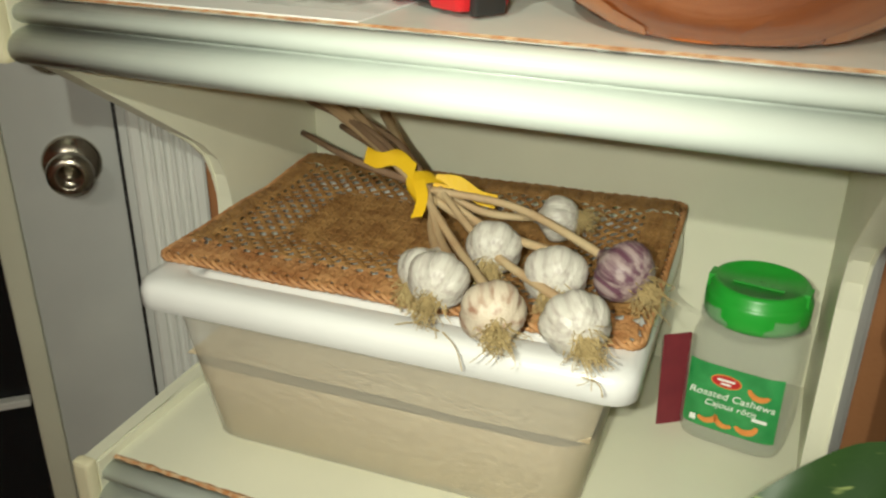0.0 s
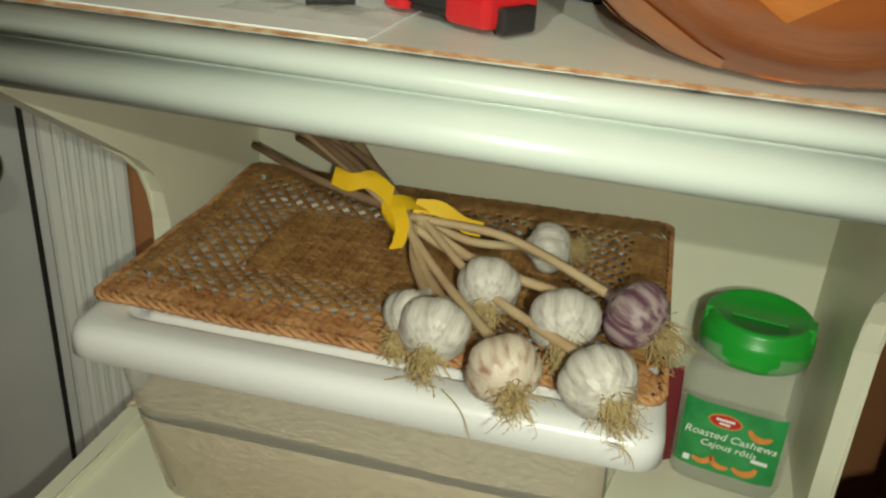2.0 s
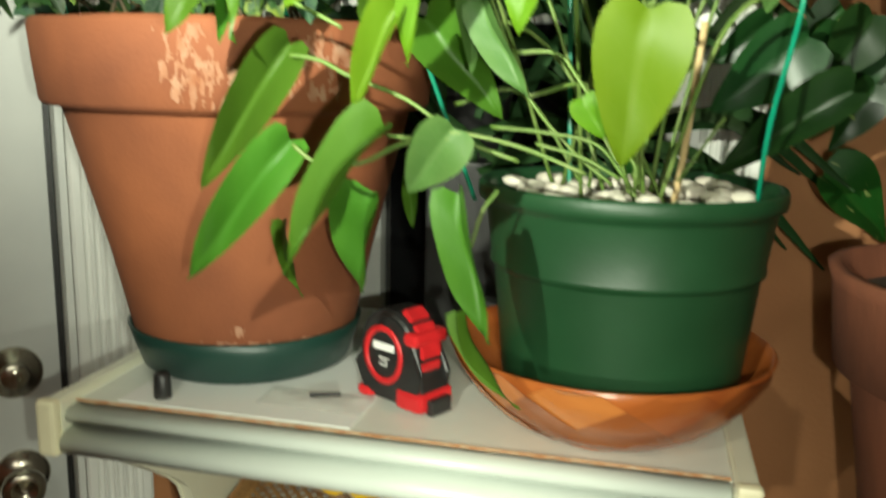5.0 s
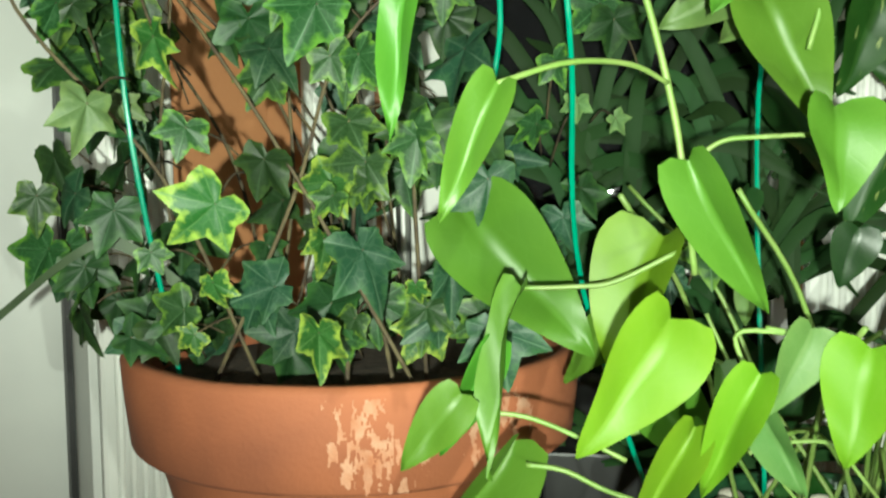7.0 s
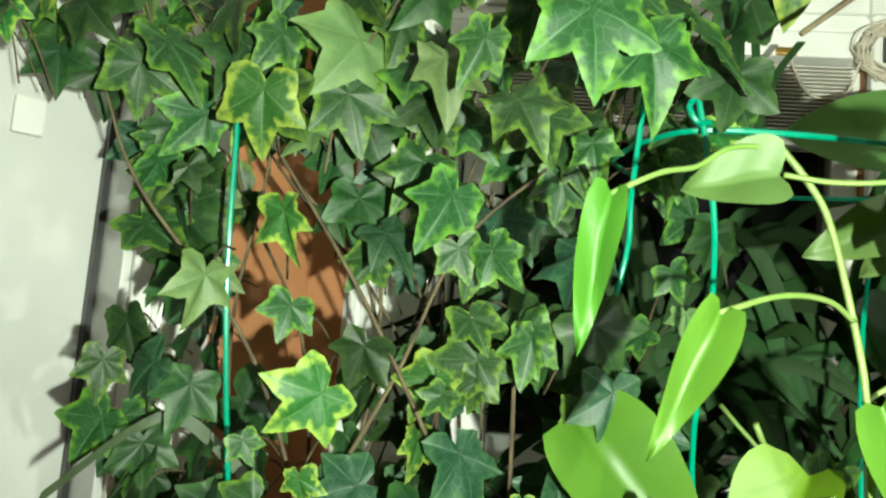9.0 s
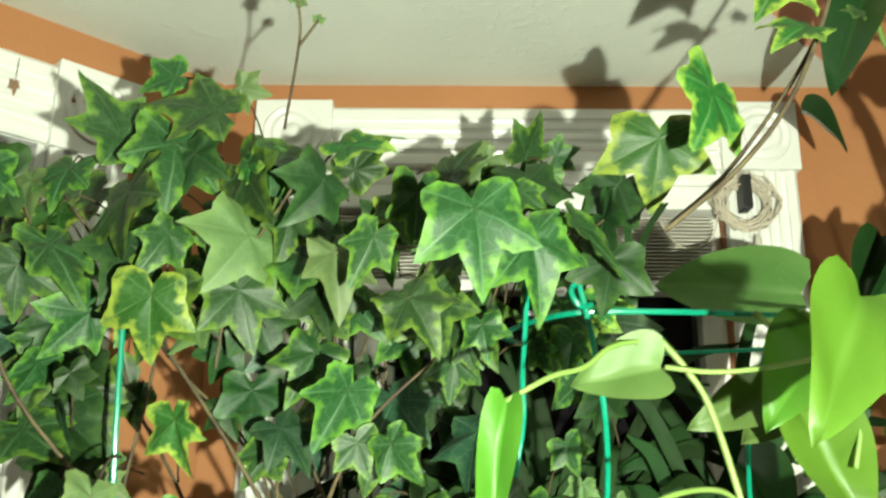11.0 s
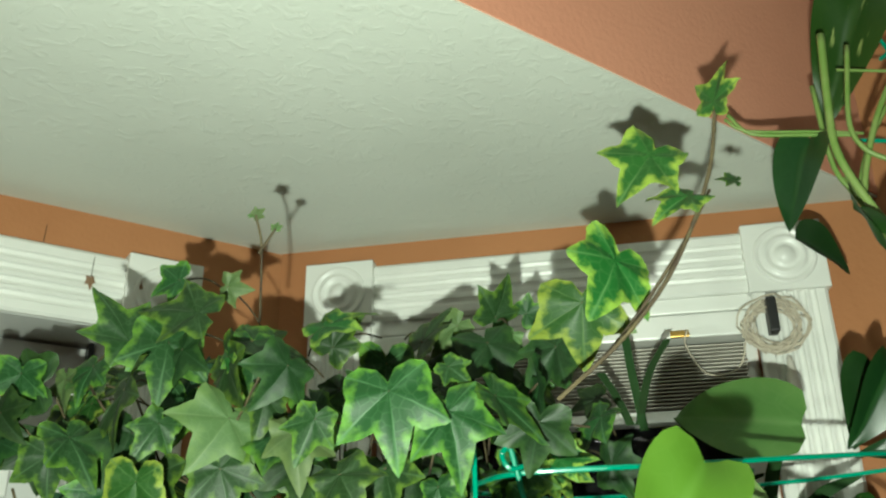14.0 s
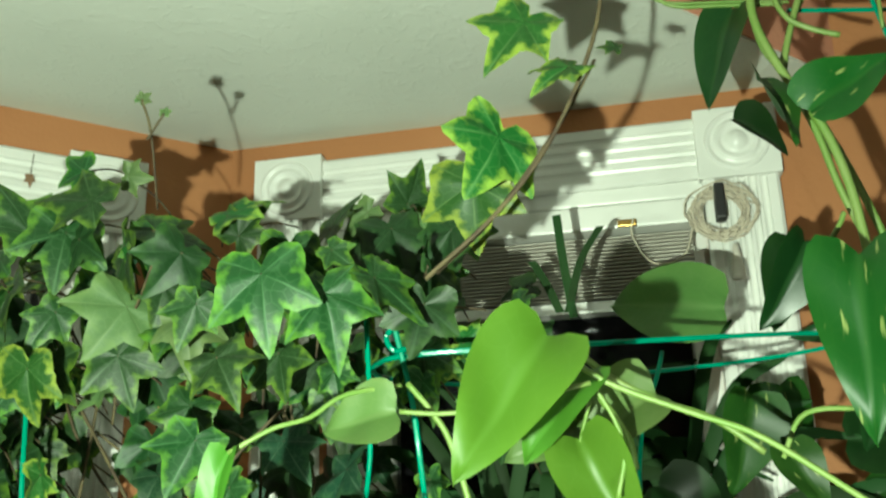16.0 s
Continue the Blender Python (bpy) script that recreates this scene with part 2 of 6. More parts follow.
def thing(name, label, category, group="", m=None):
    ob = new(name)
    ob.empty_display_size = 0.05
    if m is not None:
        ob.matrix_basis = m
    return tagged(ob, label, category, group)


def setting(name, bm, material, label, category, m=None, smooth=False):
    return tagged(part(name, bm, material, None, "", smooth, m), label, category, "", "structure")


def box(bm, a, b, bevel=0.0):
    r = bmesh.ops.create_cube(bm, size=1)
    a, b = Vector(a), Vector(b)
    bmesh.ops.scale(bm, vec=[abs(v) for v in (b - a)], verts=r["verts"])
    bmesh.ops.translate(bm, vec=(a + b) / 2, verts=r["verts"])
    if bevel:
        es = list({e for v in r["verts"] for e in v.link_edges})
        bmesh.ops.bevel(bm, geom=es, offset=bevel, segments=2, affect="EDGES", profile=0.6)
    return bm


def box_bm(a, b, bevel=0.0):
    return box(bmesh.new(), a, b, bevel)


def prism(bm, pts, axis, lo, hi):
    """Pushes a flat outline along an axis (0, 1 or 2); pts are the other two coordinates in order."""
    def at(p, h):
        q = list(p)
        q.insert(axis, h)
        return q
    lo_v = [bm.verts.new(at(p, lo)) for p in pts]
    hi_v = [bm.verts.new(at(p, hi)) for p in pts]
    bm.faces.new(lo_v), bm.faces.new(hi_v)
    for i in range(len(pts)):
        j = (i + 1) % len(pts)
        bm.faces.new((lo_v[i], lo_v[j], hi_v[j], hi_v[i]))
    return bm


def lathe(bm, prof, seg=32, cx=0, cy=0, sq=0.0, a0=0.0, a1=2 * math.pi):
    """Turns an outline of (radius, height) round z; sq squares the section off."""
    rings = []
    full = a1 - a0 > 6.28
    n = seg if full else seg + 1
    for r, z in prof:
        ring = []
        for i in range(n):
            a = a0 + (a1 - a0) * i / seg
            c, s = math.cos(a), math.sin(a)
            k = 1.0
            if sq:
                k = 1 / (abs(c) ** sq + abs(s) ** sq) ** (1 / sq)
            ring.append(bm.verts.new((cx + r * k * c, cy + r * k * s, z)))
        rings.append(ring)
    for p, q in zip(rings, rings[1:]):
        for i in range(n if full else n - 1):
            j = (i + 1) % n
            bm.faces.new((p[i], p[j], q[j], q[i]))
    return rings


def tube(bm, pts, r, seg=6, r_end=None):
    """A round rod along points, tapering from r to r_end."""
    pts = [Vector(p) for p in pts]
    rings = []
    n = len(pts)
    side = Vector((0.3, 0.2, 0.93)).normalized()
    for i, p in enumerate(pts):
        d = (pts[min(i + 1, n - 1)] - pts[max(i - 1, 0)])
        d = d.normalized() if d.length > 1e-9 else Vector((0, 0, 1))
        u = d.cross(side)
        u = u.normalized() if u.length > 1e-3 else d.orthogonal().normalized()
        v = d.cross(u)
        rr = r if r_end is None else r + (r_end - r) * i / max(1, n - 1)
        rings.append([bm.verts.new(p + (u * math.cos(2 * math.pi * k / seg) + v * math.sin(2 * math.pi * k / seg)) * rr) for k in range(seg)])
    for a, b in zip(rings, rings[1:]):
        for k in range(seg):
            bm.faces.new((a[k], a[(k + 1) % seg], b[(k + 1) % seg], b[k]))
    bm.faces.new(rings[0]), bm.faces.new(rings[-1])
    return bm


def bend(pts, n=8):
    """Points along a smooth line through a few points."""
    pts = [Vector(p) for p in pts]
    ext = [pts[0] * 2 - pts[1]] + pts + [pts[-1] * 2 - pts[-2]]
    out = []
    for i in range(1, len(ext) - 2):
        a, b, c, d = ext[i - 1], ext[i], ext[i + 1], ext[i + 2]
        for k in range(n):
            t = k / n
            out.append(0.5 * ((2 * b) + (c - a) * t + (2 * a - 5 * b + 4 * c - d) * t * t + (3 * b - a - 3 * c + d) * t ** 3))
    out.append(pts[-1])
    return out


def turned(deg, n0=0.0):
    """A frame whose x runs along a wall and whose y points into it."""
    return Matrix.Rotation(radians(deg), 4, "Z")


FA, FC, FB = turned(41.6), turned(-3.58), turned(43.76)
A_N, C_N, B_N = 0.406, 0.452, -0.182
CEIL, ROOF = 2.134, 2.44

# ---- the room ----
bm = bmesh.new()
box(bm, (0.031, A_N, 0), (0.36, A_N + 0.12, 2.6))
box(bm, (-0.845, A_N, 2.0), (0.031, A_N + 0.12, 2.6))
box(bm, (-3.2, A_N, 0), (-0.845, A_N + 0.12, 2.6))
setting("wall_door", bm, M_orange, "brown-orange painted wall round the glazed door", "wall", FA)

bm = bmesh.new()
WL, WR, WB, WT = 0.012, 0.497, 1.0, 2.017
box(bm, (-0.12, C_N, 0), (WL, C_N + 0.12, 2.6))
box(bm, (WR, C_N, 0), (0.80, C_N + 0.12, 2.6))
box(bm, (WL, C_N, WT), (WR, C_N + 0.12, 2.6))
box(bm, (WL, C_N, 0), (WR, C_N + 0.12, WB))
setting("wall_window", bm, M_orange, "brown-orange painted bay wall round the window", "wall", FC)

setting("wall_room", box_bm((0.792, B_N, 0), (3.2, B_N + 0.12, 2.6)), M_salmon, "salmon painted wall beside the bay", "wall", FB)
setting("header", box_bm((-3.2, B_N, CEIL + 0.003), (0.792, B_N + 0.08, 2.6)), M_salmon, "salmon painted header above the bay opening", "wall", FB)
setting("ceiling_bay", box_bm((-3.2, B_N + 0.0015, CEIL), (1.1, 1.2, CEIL + 0.05)), M_ceil, "white textured plaster ceiling of the bay", "ceiling", FB)
setting("ceiling_room", box_bm((-3.2, -4.2, ROOF), (3.2, B_N, ROOF + 0.1)), M_ceil, "white textured plaster ceiling of the room", "ceiling", FB)
setting("floor", box_bm((-3.4, -4.4, -0.1), (3.4, 1.4, 0)), M_floor, "brown wooden floor", "floor", FB)
setting("wall_back", box_bm((-3.2, -4.3, 0), (3.2, -4.2, 2.6)), M_salmon, "salmon painted far wall", "wall", FB)
setting("wall_left", box_bm((-3.3, -4.2, 0), (-3.2, 1.2, 2.6)), M_salmon, "salmon painted side wall", "wall", FB)
setting("wall_right", box_bm((3.2, -4.2, 0), (3.3, 0.2, 2.6)), M_salmon, "salmon painted side wall", "wall", FB)


def fluted(w, depth=0.016, grooves=5):
    """Section of a fluted casing board: (along, into) with the face at -depth."""
    pts = [(0, 0), (0, -depth + 0.003), (0.004, -depth)]
    g0, g1 = 0.012, w - 0.012
    step = (g1 - g0) / grooves
    for i in range(grooves):
        a = g0 + i * step
        for k in range(5):
            ang = math.pi * k / 4
            pts.append((a + step * (0.14 + 0.36 * (1 - math.cos(ang))), -depth + 0.0045 * math.sin(ang)))
    pts += [(w - 0.004, -depth), (w, -depth + 0.003), (w, 0)]
    return pts


def rosette(w, h, parent, m):
    bm = bmesh.new()
    box(bm, (0, -0.022, 0), (w, 0, h), 0.0015)
    block = part("rosette", bm, M_white, parent, "", False, m)
    bm = bmesh.new()
    R = w * 0.40
    prof = [(R, 0), (R * 0.97, 0.003), (R * 0.9, 0.004), (R * 0.84, 0.001), (R * 0.72, 0.0005), (R * 0.66, 0.004), (R * 0.58, 0.005),
            (R * 0.5, 0.001), (R * 0.36, 0.001), (R * 0.28, 0.005), (R * 0.12, 0.008), (0.0005, 0.0085)]
    lathe(bm, prof, 32)
    bmesh.ops.rotate(bm, verts=bm.verts, matrix=Matrix.Rotation(radians(90), 3, "X"))
    bmesh.ops.translate(bm, verts=bm.verts, vec=(w / 2, -0.0215, h / 2))
    part("ring_moulding", bm, M_white, block, "", True)


def casing(name, label, m, legs, head, z0, ztop, wleg=0.086, hhead=0.095):
    """Door or window casing: fluted legs and head with corner rosettes."""
    top = thing(name, label, "trim", "", m)
    top["kind"] = "structure"
    for s in legs:
        part("fluted_leg", prism(bmesh.new(), [(s + p[0], p[1]) for p in fluted(wleg)], 2, z0, ztop - hhead), M_white, top)
        rosette(wleg + 0.008, hhead + 0.004, top, pose(s - 0.004, 0, ztop - hhead))
    bm = prism(bmesh.new(), [(p[1], ztop - hhead + 0.004 + p[0]) for p in fluted(hhead - 0.006, 0.014, 4)], 0, head[0], head[1])
    part("fluted_head", bm, M_white, top)
    return top


casing("door_casing", "white fluted door casing with corner rosettes", FA @ pose(0, A_N, 0), (0.031, -0.975), (-0.885, 0.027), 0, 2.081)
casing("window_casing", "white fluted window casing with corner rosettes", FC @ pose(0, C_N, 0), (-0.072, 0.494), (0.018, 0.490), 0.1, 2.100, 0.086, 0.084)
setting("window_sill", box_bm((0.016, C_N - 0.035, 0.88), (0.492, C_N, 0.905), 0.004), M_white, "white painted window sill", "trim", FC)

# door: grey stile, dark glass, moulding, lock
door = thing("door_1", "closed grey door with dark glass and two nickel locks", "door", "", FA @ pose(0.026, 0.491, 0))
door["kind"] = "structure"
bm = bmesh.new()
box(bm, (-0.148, 0, 0.02), (-0.012, 0.04, 1.985), 0.002)
box(bm, (-0.86, 0, 0.02), (-0.715, 0.04, 1.985), 0.002)
box(bm, (-0.715, 0, 1.86), (-0.148, 0.04, 1.985), 0.002)
box(bm, (-0.715, 0, 0.02), (-0.148, 0.04, 0.2), 0.002)
part("slab", bm, M_door, door)
bm = bmesh.new()
for a, b in (((-0.180, 0.2), (-0.148, 1.86)), ((-0.715, 0.2), (-0.685, 1.86)), ((-0.685, 1.83), (-0.180, 1.86)), ((-0.685, 0.2), (-0.180, 0.23))):
    box(bm, (a[0], -0.008, a[1]), (b[0], 0.03, b[1]), 0.005)
part("glazing_bead", bm, M_cream, door)
for z in (0.485, 0.925, 1.365):
    part("muntin", box_bm((-0.685, 0.004, z - 0.006), (-0.185, 0.02, z + 0.006), 0.002), M_white, door)
pane = part("pane", box_bm((-0.69, 0.021, 0.205), (-0.18, 0.025, 1.855)), M_glass, door)
part("weatherstrip", box_bm((-0.0135, -0.016, 0.01), (-0.0065, 0.03, 1.99)), M_black, door)
for z, knob in ((0.842, True), (0.995, False)):
    bm = bmesh.new()
    prof = [(0.033, 0), (0.033, 0.004), (0.030, 0.008), (0.0285, 0.0085), (0.027, 0.012), (0.018, 0.014)]
    prof += [(0.013, 0.018), (0.0125, 0.03), (0.02, 0.036), (0.0255, 0.046), (0.0245, 0.056), (0.016, 0.061), (0.0135, 0.0605), (0.013, 0.058), (0.0005, 0.058)] if knob else [(0.0165, 0.022), (0.015, 0.024), (0.0005, 0.024)]
    lathe(bm, prof, 36)
    bmesh.ops.rotate(bm, verts=bm.verts, matrix=Matrix.Rotation(radians(90), 3, "X"))
    bmesh.ops.scale(bm, verts=bm.verts, vec=(1.12, 1, 1.12))
    bmesh.ops.translate(bm, verts=bm.verts, vec=(-0.072, 0, z))
    k = part("door_knob" if knob else "deadbolt", bm, M_nickel, door, "round nickel knob" if knob else "round nickel deadbolt", True)
    part("thumb_turn" if not knob else "lock_button", box_bm((-0.076, -0.068 if knob else -0.036, z - (0.004 if knob else 0.012)), (-0.068, -0.055 if knob else -0.02, z + (0.004 if knob else 0.012)), 0.002), M_nickel, k)
setting("door_jamb", box_bm((0.0205, 0.401, 0), (0.0305, 0.53, 2.0), 0.002), M_door, "grey painted door jamb", "trim", FA)
setting("door_head_jamb", box_bm((-0.844, 0.401, 1.989), (0.0195, 0.53, 2.0), 0.002), M_door, "grey painted head jamb of the door", "trim", FA)
setting("night_beyond_door", box_bm((-0.9, 0.60, 0), (0.0, 0.61, 2.1)), M_night, "black night outside the door", "backdrop", FA)
sensor = thing("door_sensor", "small beige contact sensor stuck on the door", "sensor", "", FA)
part("case", box_bm((-0.085, 0.477, 1.796), (-0.053, 0.4905, 1.836), 0.003), M_white, sensor)

latch = thing("blind_bracket", "small metal bracket screwed on the door's glazing bead", "bracket", "", FA)
part("plate", box_bm((-0.127, 0.4795, 1.772), (-0.104, 0.4905, 1.800), 0.002), M_nickel, latch)
part("pin", box_bm((-0.124, 0.470, 1.776), (-0.112, 0.480, 1.788), 0.003), M_brass, latch, "brass pin")

# window with raised blind
win = thing("window_1", "white window with dark night glass behind plants", "window", "", FC @ pose(0, C_N, 0))
win["kind"] = "structure"
for nm, a, b in (("window_frame", (WL, 0.03, WB), (WL + 0.008, 0.08, WT)), ("window_frame", (WL + 0.013, 0.03, WB), (WL + 0.019, 0.08, WT)), ("window_frame", (WL + 0.024, 0.03, WB), (WL + 0.030, 0.08, WT)), ("sash_stile", (WL + 0.036, 0.034, WB + 0.041), (WL + 0.085, 0.076, WT - 0.031)), ("window_frame", (WR - 0.03, 0.03, WB), (WR, 0.08, WT)),
                 ("window_frame", (WL + 0.03, 0.03, WT - 0.03), (WR - 0.03, 0.08, WT)), ("window_frame", (WL + 0.03, 0.03, WB), (WR - 0.03, 0.08, WB + 0.04)),
                 ("head_jamb", (WL + 0.001, -0.004, 2.001), (WR - 0.001, 0.028, 2.022)), ("meeting_rail", (WL + 0.086, 0.036, 1.48), (WR - 0.03, 0.078, 1.52))):
    part(nm, box_bm(a, b, 0.003), M_white, win)
part("pane", box_bm((WL + 0.02, 0.052, WB + 0.02), (WR - 0.02, 0.056, WT - 0.01)), M_glass, win)
setting("night_beyond_window", box_bm((-0.1, C_N + 0.2, 0.8), (0.7, C_N + 0.21, 2.3)), M_night, "black night outside the window", "backdrop", FC)
blind = thing("raised_blind", "raised window blind, grey slats stacked under a white headrail", "blind", "", FC @ pose(0, C_N, 0))
part("headrail", box_bm((WL + 0.004, -0.012, 1.968), (WR - 0.004, 0.028, 1.998), 0.003), M_white, blind, "white headrail")
for i in range(17):
    z = 1.958 - i * 0.0045
    bm = prism(bmesh.new(), [(-0.010, z), (0.008, z + 0.002), (0.026, z), (0.026, z - 0.0012), (0.008, z + 0.0008), (-0.010, z - 0.0012)], 0, WL + 0.012 + 0.0015 * math.sin(i * 2.3), WR - 0.02 + 0.0015 * math.sin(i * 3.1))
    part("slat", bm, M_blind, blind)
part("bottom_rail", box_bm((WL + 0.012, -0.008, 1.868), (WR - 0.02, 0.024, 1.882), 0.003), M_white, blind)
part("cord_lock", box_bm((0.392, -0.018, 1.968), (0.414, -0.011, 1.976), 0.001), M_brass, blind, "small brass cord lock")
coil = thing("cord_coil", "coil of ivory blind cord hung on a black cleat", "cord", "", FC @ pose(0.508, C_N - 0.02, 1.972))
random.seed(3)
for i in range(16):
    rx, rz = random.uniform(0.020, 0.042), random.uniform(0.022, 0.036)
    ph, ox, oz = random.uniform(0, 6), random.uniform(-0.005, 0.005), random.uniform(-0.006, 0.004)
    pts = [(ox + rx * math.cos(a + ph) + 0.002 * math.sin(3 * a), -0.004 - 0.012 * random.random() + 0.003 * math.sin(2 * a + i), oz + rz * math.sin(a + ph)) for a in [2 * math.pi * k / 22 for k in range(23)]]
    part("loop", tube(bmesh.new(), pts, 0.0011, 5), M_cord, coil)
part("cleat", box_bm((-0.005, -0.024, -0.012), (0.006, 0.0, 0.03), 0.002), M_black, coil, "black plastic cleat")
part("hanging_cord", tube(bmesh.new(), bend([(-0.03, -0.01, -0.01), (-0.045, -0.012, -0.05), (-0.08, -0.01, -0.055), (-0.1, -0.006, -0.02), (-0.098, -0.01, 0.0)]), 0.0011, 5), M_cord, coil)
bm = bmesh.new()
lathe(bm, [(0.0005, -0.04), (0.003, -0.041), (0.008, -0.078), (0.008, -0.082), (0.0005, -0.083)], 12, 0.012, -0.01)
part("tassel", bm, M_blind, coil, "grey plastic tassel", True)

# ---- plant stand ----
stand = thing("plant_stand", "cream melamine plant stand with rounded pale green shelf fronts", "shelf unit")
XL, XR, YB = -0.008, 0.557, 0.372


def side_outline():
    pts = [(-0.022, 1.128), (-0.022, 1.092), (-0.013, 1.080)]
    pts += [(0.02, 1.064), (0.14, 0.983)]
    pts += [(0.172, 0.963), (0.191, 0.944), (0.201, 0.921), (0.204, 0.896)]
    pts += [(0.204, 0.741), (0.19, 0.731), (-0.020, 0.729), (-0.022, 0.68), (-0.012, 0.66), (0.0, 0.64), (0.0, 0), (YB + 0.014, 0), (YB + 0.014, 1.128)]
    return pts


for x0, x1 in ((XL - 0.018, XL), (XR, XR + 0.018)):
    bm = prism(bmesh.new(), side_outline(), 0, x0, x1)
    bmesh.ops.bevel(bm, geom=[e for e in bm.edges if abs(e.verts[0].co.x - e.verts[1].co.x) < 1e-6], offset=0.0025, segments=2, affect="EDGES")
    part("side_panel", bm, M_cream, stand, "cream side panel with a curved cut-out")
part("back_panel", box_bm((XL, YB, 0.05), (XR, YB + 0.012, 1.10)), M_cream, stand)
RAIL = [(0.0, 0.0), (-0.006, -0.0005)]
RAIL += [(-0.006 - 0.0125 * math.sin(radians(a)), -0.0095 + 0.009 * math.cos(radians(a))) for a in range(10, 171, 20)]
RAIL += [(-0.0055, -0.0190), (-0.0055, -0.0200)]
RAIL += [(-0.0070 - 0.0210 * math.sin(radians(a)), -0.0355 + 0.0155 * math.cos(radians(a))) for a in range(6, 181, 14)]
RAIL += [(0.0, -0.051)]
for z in (1.121, 0.720):
    part("shelf", box_bm((XL, 0.002, z - 0.018), (XR, YB, z)), M_shelf if z > 1 else M_cream, stand, "pale grey shelf board" if z > 1 else "cream shelf board")
    bm = prism(bmesh.new(), [(p[0] + 0.001, z - 0.001 + 0.89 * p[1]) for p in RAIL], 0, XL + 0.001, XR - 0.001)
    part("front_rail", bm, M_rail, stand, "glossy pale green rounded front moulding", True)
    bm = bmesh.new()
    random.seed(int(z * 100))
    n = 150
    up = []
    for i in range(n + 1):
        x = XL + 0.001 + (XR - XL - 0.002) * i / n
        w = 0.0022 + 0.0022 * abs(noise.noise(Vector((x * 45, z, 0)))) * 2
        up.append([bm.verts.new((x, 0.001 - w, z + 0.0004)), bm.verts.new((x, 0.001, z + 0.0018)), bm.verts.new((x, 0.001 + w * 0.8, z + 0.0004))])
    for a, b in zip(up, up[1:]):
        bm.faces.new((a[0], b[0], b[1], a[1])), bm.faces.new((a[1], b[1], b[2], a[2]))
    part("worn_edge_strip", bm, M_chip, stand, "chipped orange edge strip")
for x0, x1 in ((XL - 0.0195, XL - 0.0005), (XR + 0.0005, XR + 0.0195)):
    part("end_cap", box_bm((x0, -0.030, 1.078), (x1, -0.018, 1.130), 0.004), M_cap, stand, "cream plastic end cap")
    part("end_cap", box_bm((x0, -0.030, 0.679), (x1, -0.018, 0.731), 0.004), M_cap, stand, "cream plastic end cap")

# ---- things on the lower shelf ----
SH = 0.720
bin_ = thing("storage_bin", "cloudy clear plastic bin of oats with a white lid", "storage bin", "", pose(0.011, 0.036, 0, 0, 0, 2.7))
LW, LD = 0.422, 0.297
bm = bmesh.new()


def rrect(x0, y0, x1, y1, r, z, n=5):
    pts = []
    for cx, cy, a0 in ((x1 - r, y1 - r, 0), (x0 + r, y1 - r, 90), (x0 + r, y0 + r, 180), (x1 - r, y0 + r, 270)):
        pts += [(cx + r * math.cos(radians(a0 + 90 * k / n)), cy + r * math.sin(radians(a0 + 90 * k / n)), z) for k in range(n + 1)]
    return pts


def loft(bm, loops, cap0=True, cap1=True):
    vs = [[bm.verts.new(p) for p in lp] for lp in loops]
    for a, b in zip(vs, vs[1:]):
        for i in range(len(a)):
            j = (i + 1) % len(a)
            bm.faces.new((a[i], a[j], b[j], b[i]))
    if cap0:
        bm.faces.new(vs[0])
    if cap1:
        bm.faces.new(vs[-1])
    return bm


LID = ((-0.001, 0.860), (-0.003, 0.8615), (-0.0025, 0.875), (-0.001, 0.880), (0.002, 0.8835), (0.007, 0.8855), (0.010, 0.886), (0.0235, 0.886), (0.0255, 0.8852), (0.0275, 0.8815), (0.030, 0.881), (0.034, 0.881), (0.036, 0.884), (0.038, 0.8845))
loft(bm, [rrect(o * (1.25 if o > 0.02 else 1), o, LW - o * (1.25 if o > 0.02 else 1), LD - o, 0.02 - 0.3 * o, z) for o, z in LID])
part("lid", bm, M_binwhite, bin_, "glossy white lid with a sunk panel", True)
bm = loft(bmesh.new(), [rrect(0.045, 0.03, LW - 0.045, LD - 0.03, 0.03, SH), rrect(0.038, 0.022, LW - 0.038, LD - 0.022, 0.035, SH + 0.006), rrect(0.018, 0.010, LW - 0.018, LD - 0.012, 0.03, 0.861)], True, False)
part("tub", bm, M_binside, bin_, "cloudy see-through tub", True)
bm = loft(bmesh.new(), [rrect(0.048, 0.033, LW - 0.048, LD - 0.033, 0.03, SH + 0.003), rrect(0.041, 0.025, LW - 0.041, LD - 0.025, 0.033, SH + 0.008), rrect(0.0275, 0.0165, LW - 0.0275, LD - 0.0185, 0.03, 0.802)], True, False)
g = []
for i in range(25):
    row = []
    for j in range(15):
        x, y = 0.03 + (LW - 0.06) * i / 24, 0.02 + (LD - 0.042) * j / 14
        row.append(bm.verts.new((x, y, 0.806 + 0.005 * noise.noise(Vector((x * 9, y * 9, 2))) + 0.004 * (1 - i / 24))))
    g.append(row)
for i in range(24):
    for j in range(14):
        bm.faces.new((g[i][j], g[i + 1][j], g[i + 1][j + 1], g[i][j + 1]))
part("oats", bm, M_oats, bin_, "beige oats filling the tub", True)

# woven tray-mat: every strand is modelled
MW, MD, MZ = 0.42, 0.276, 0.887
mat_thing = thing("woven_mat", "brown woven rush mat with openwork band on the lid", "mat", "", pose(0.010, 0.073, MZ, 0, 0, 2.5))


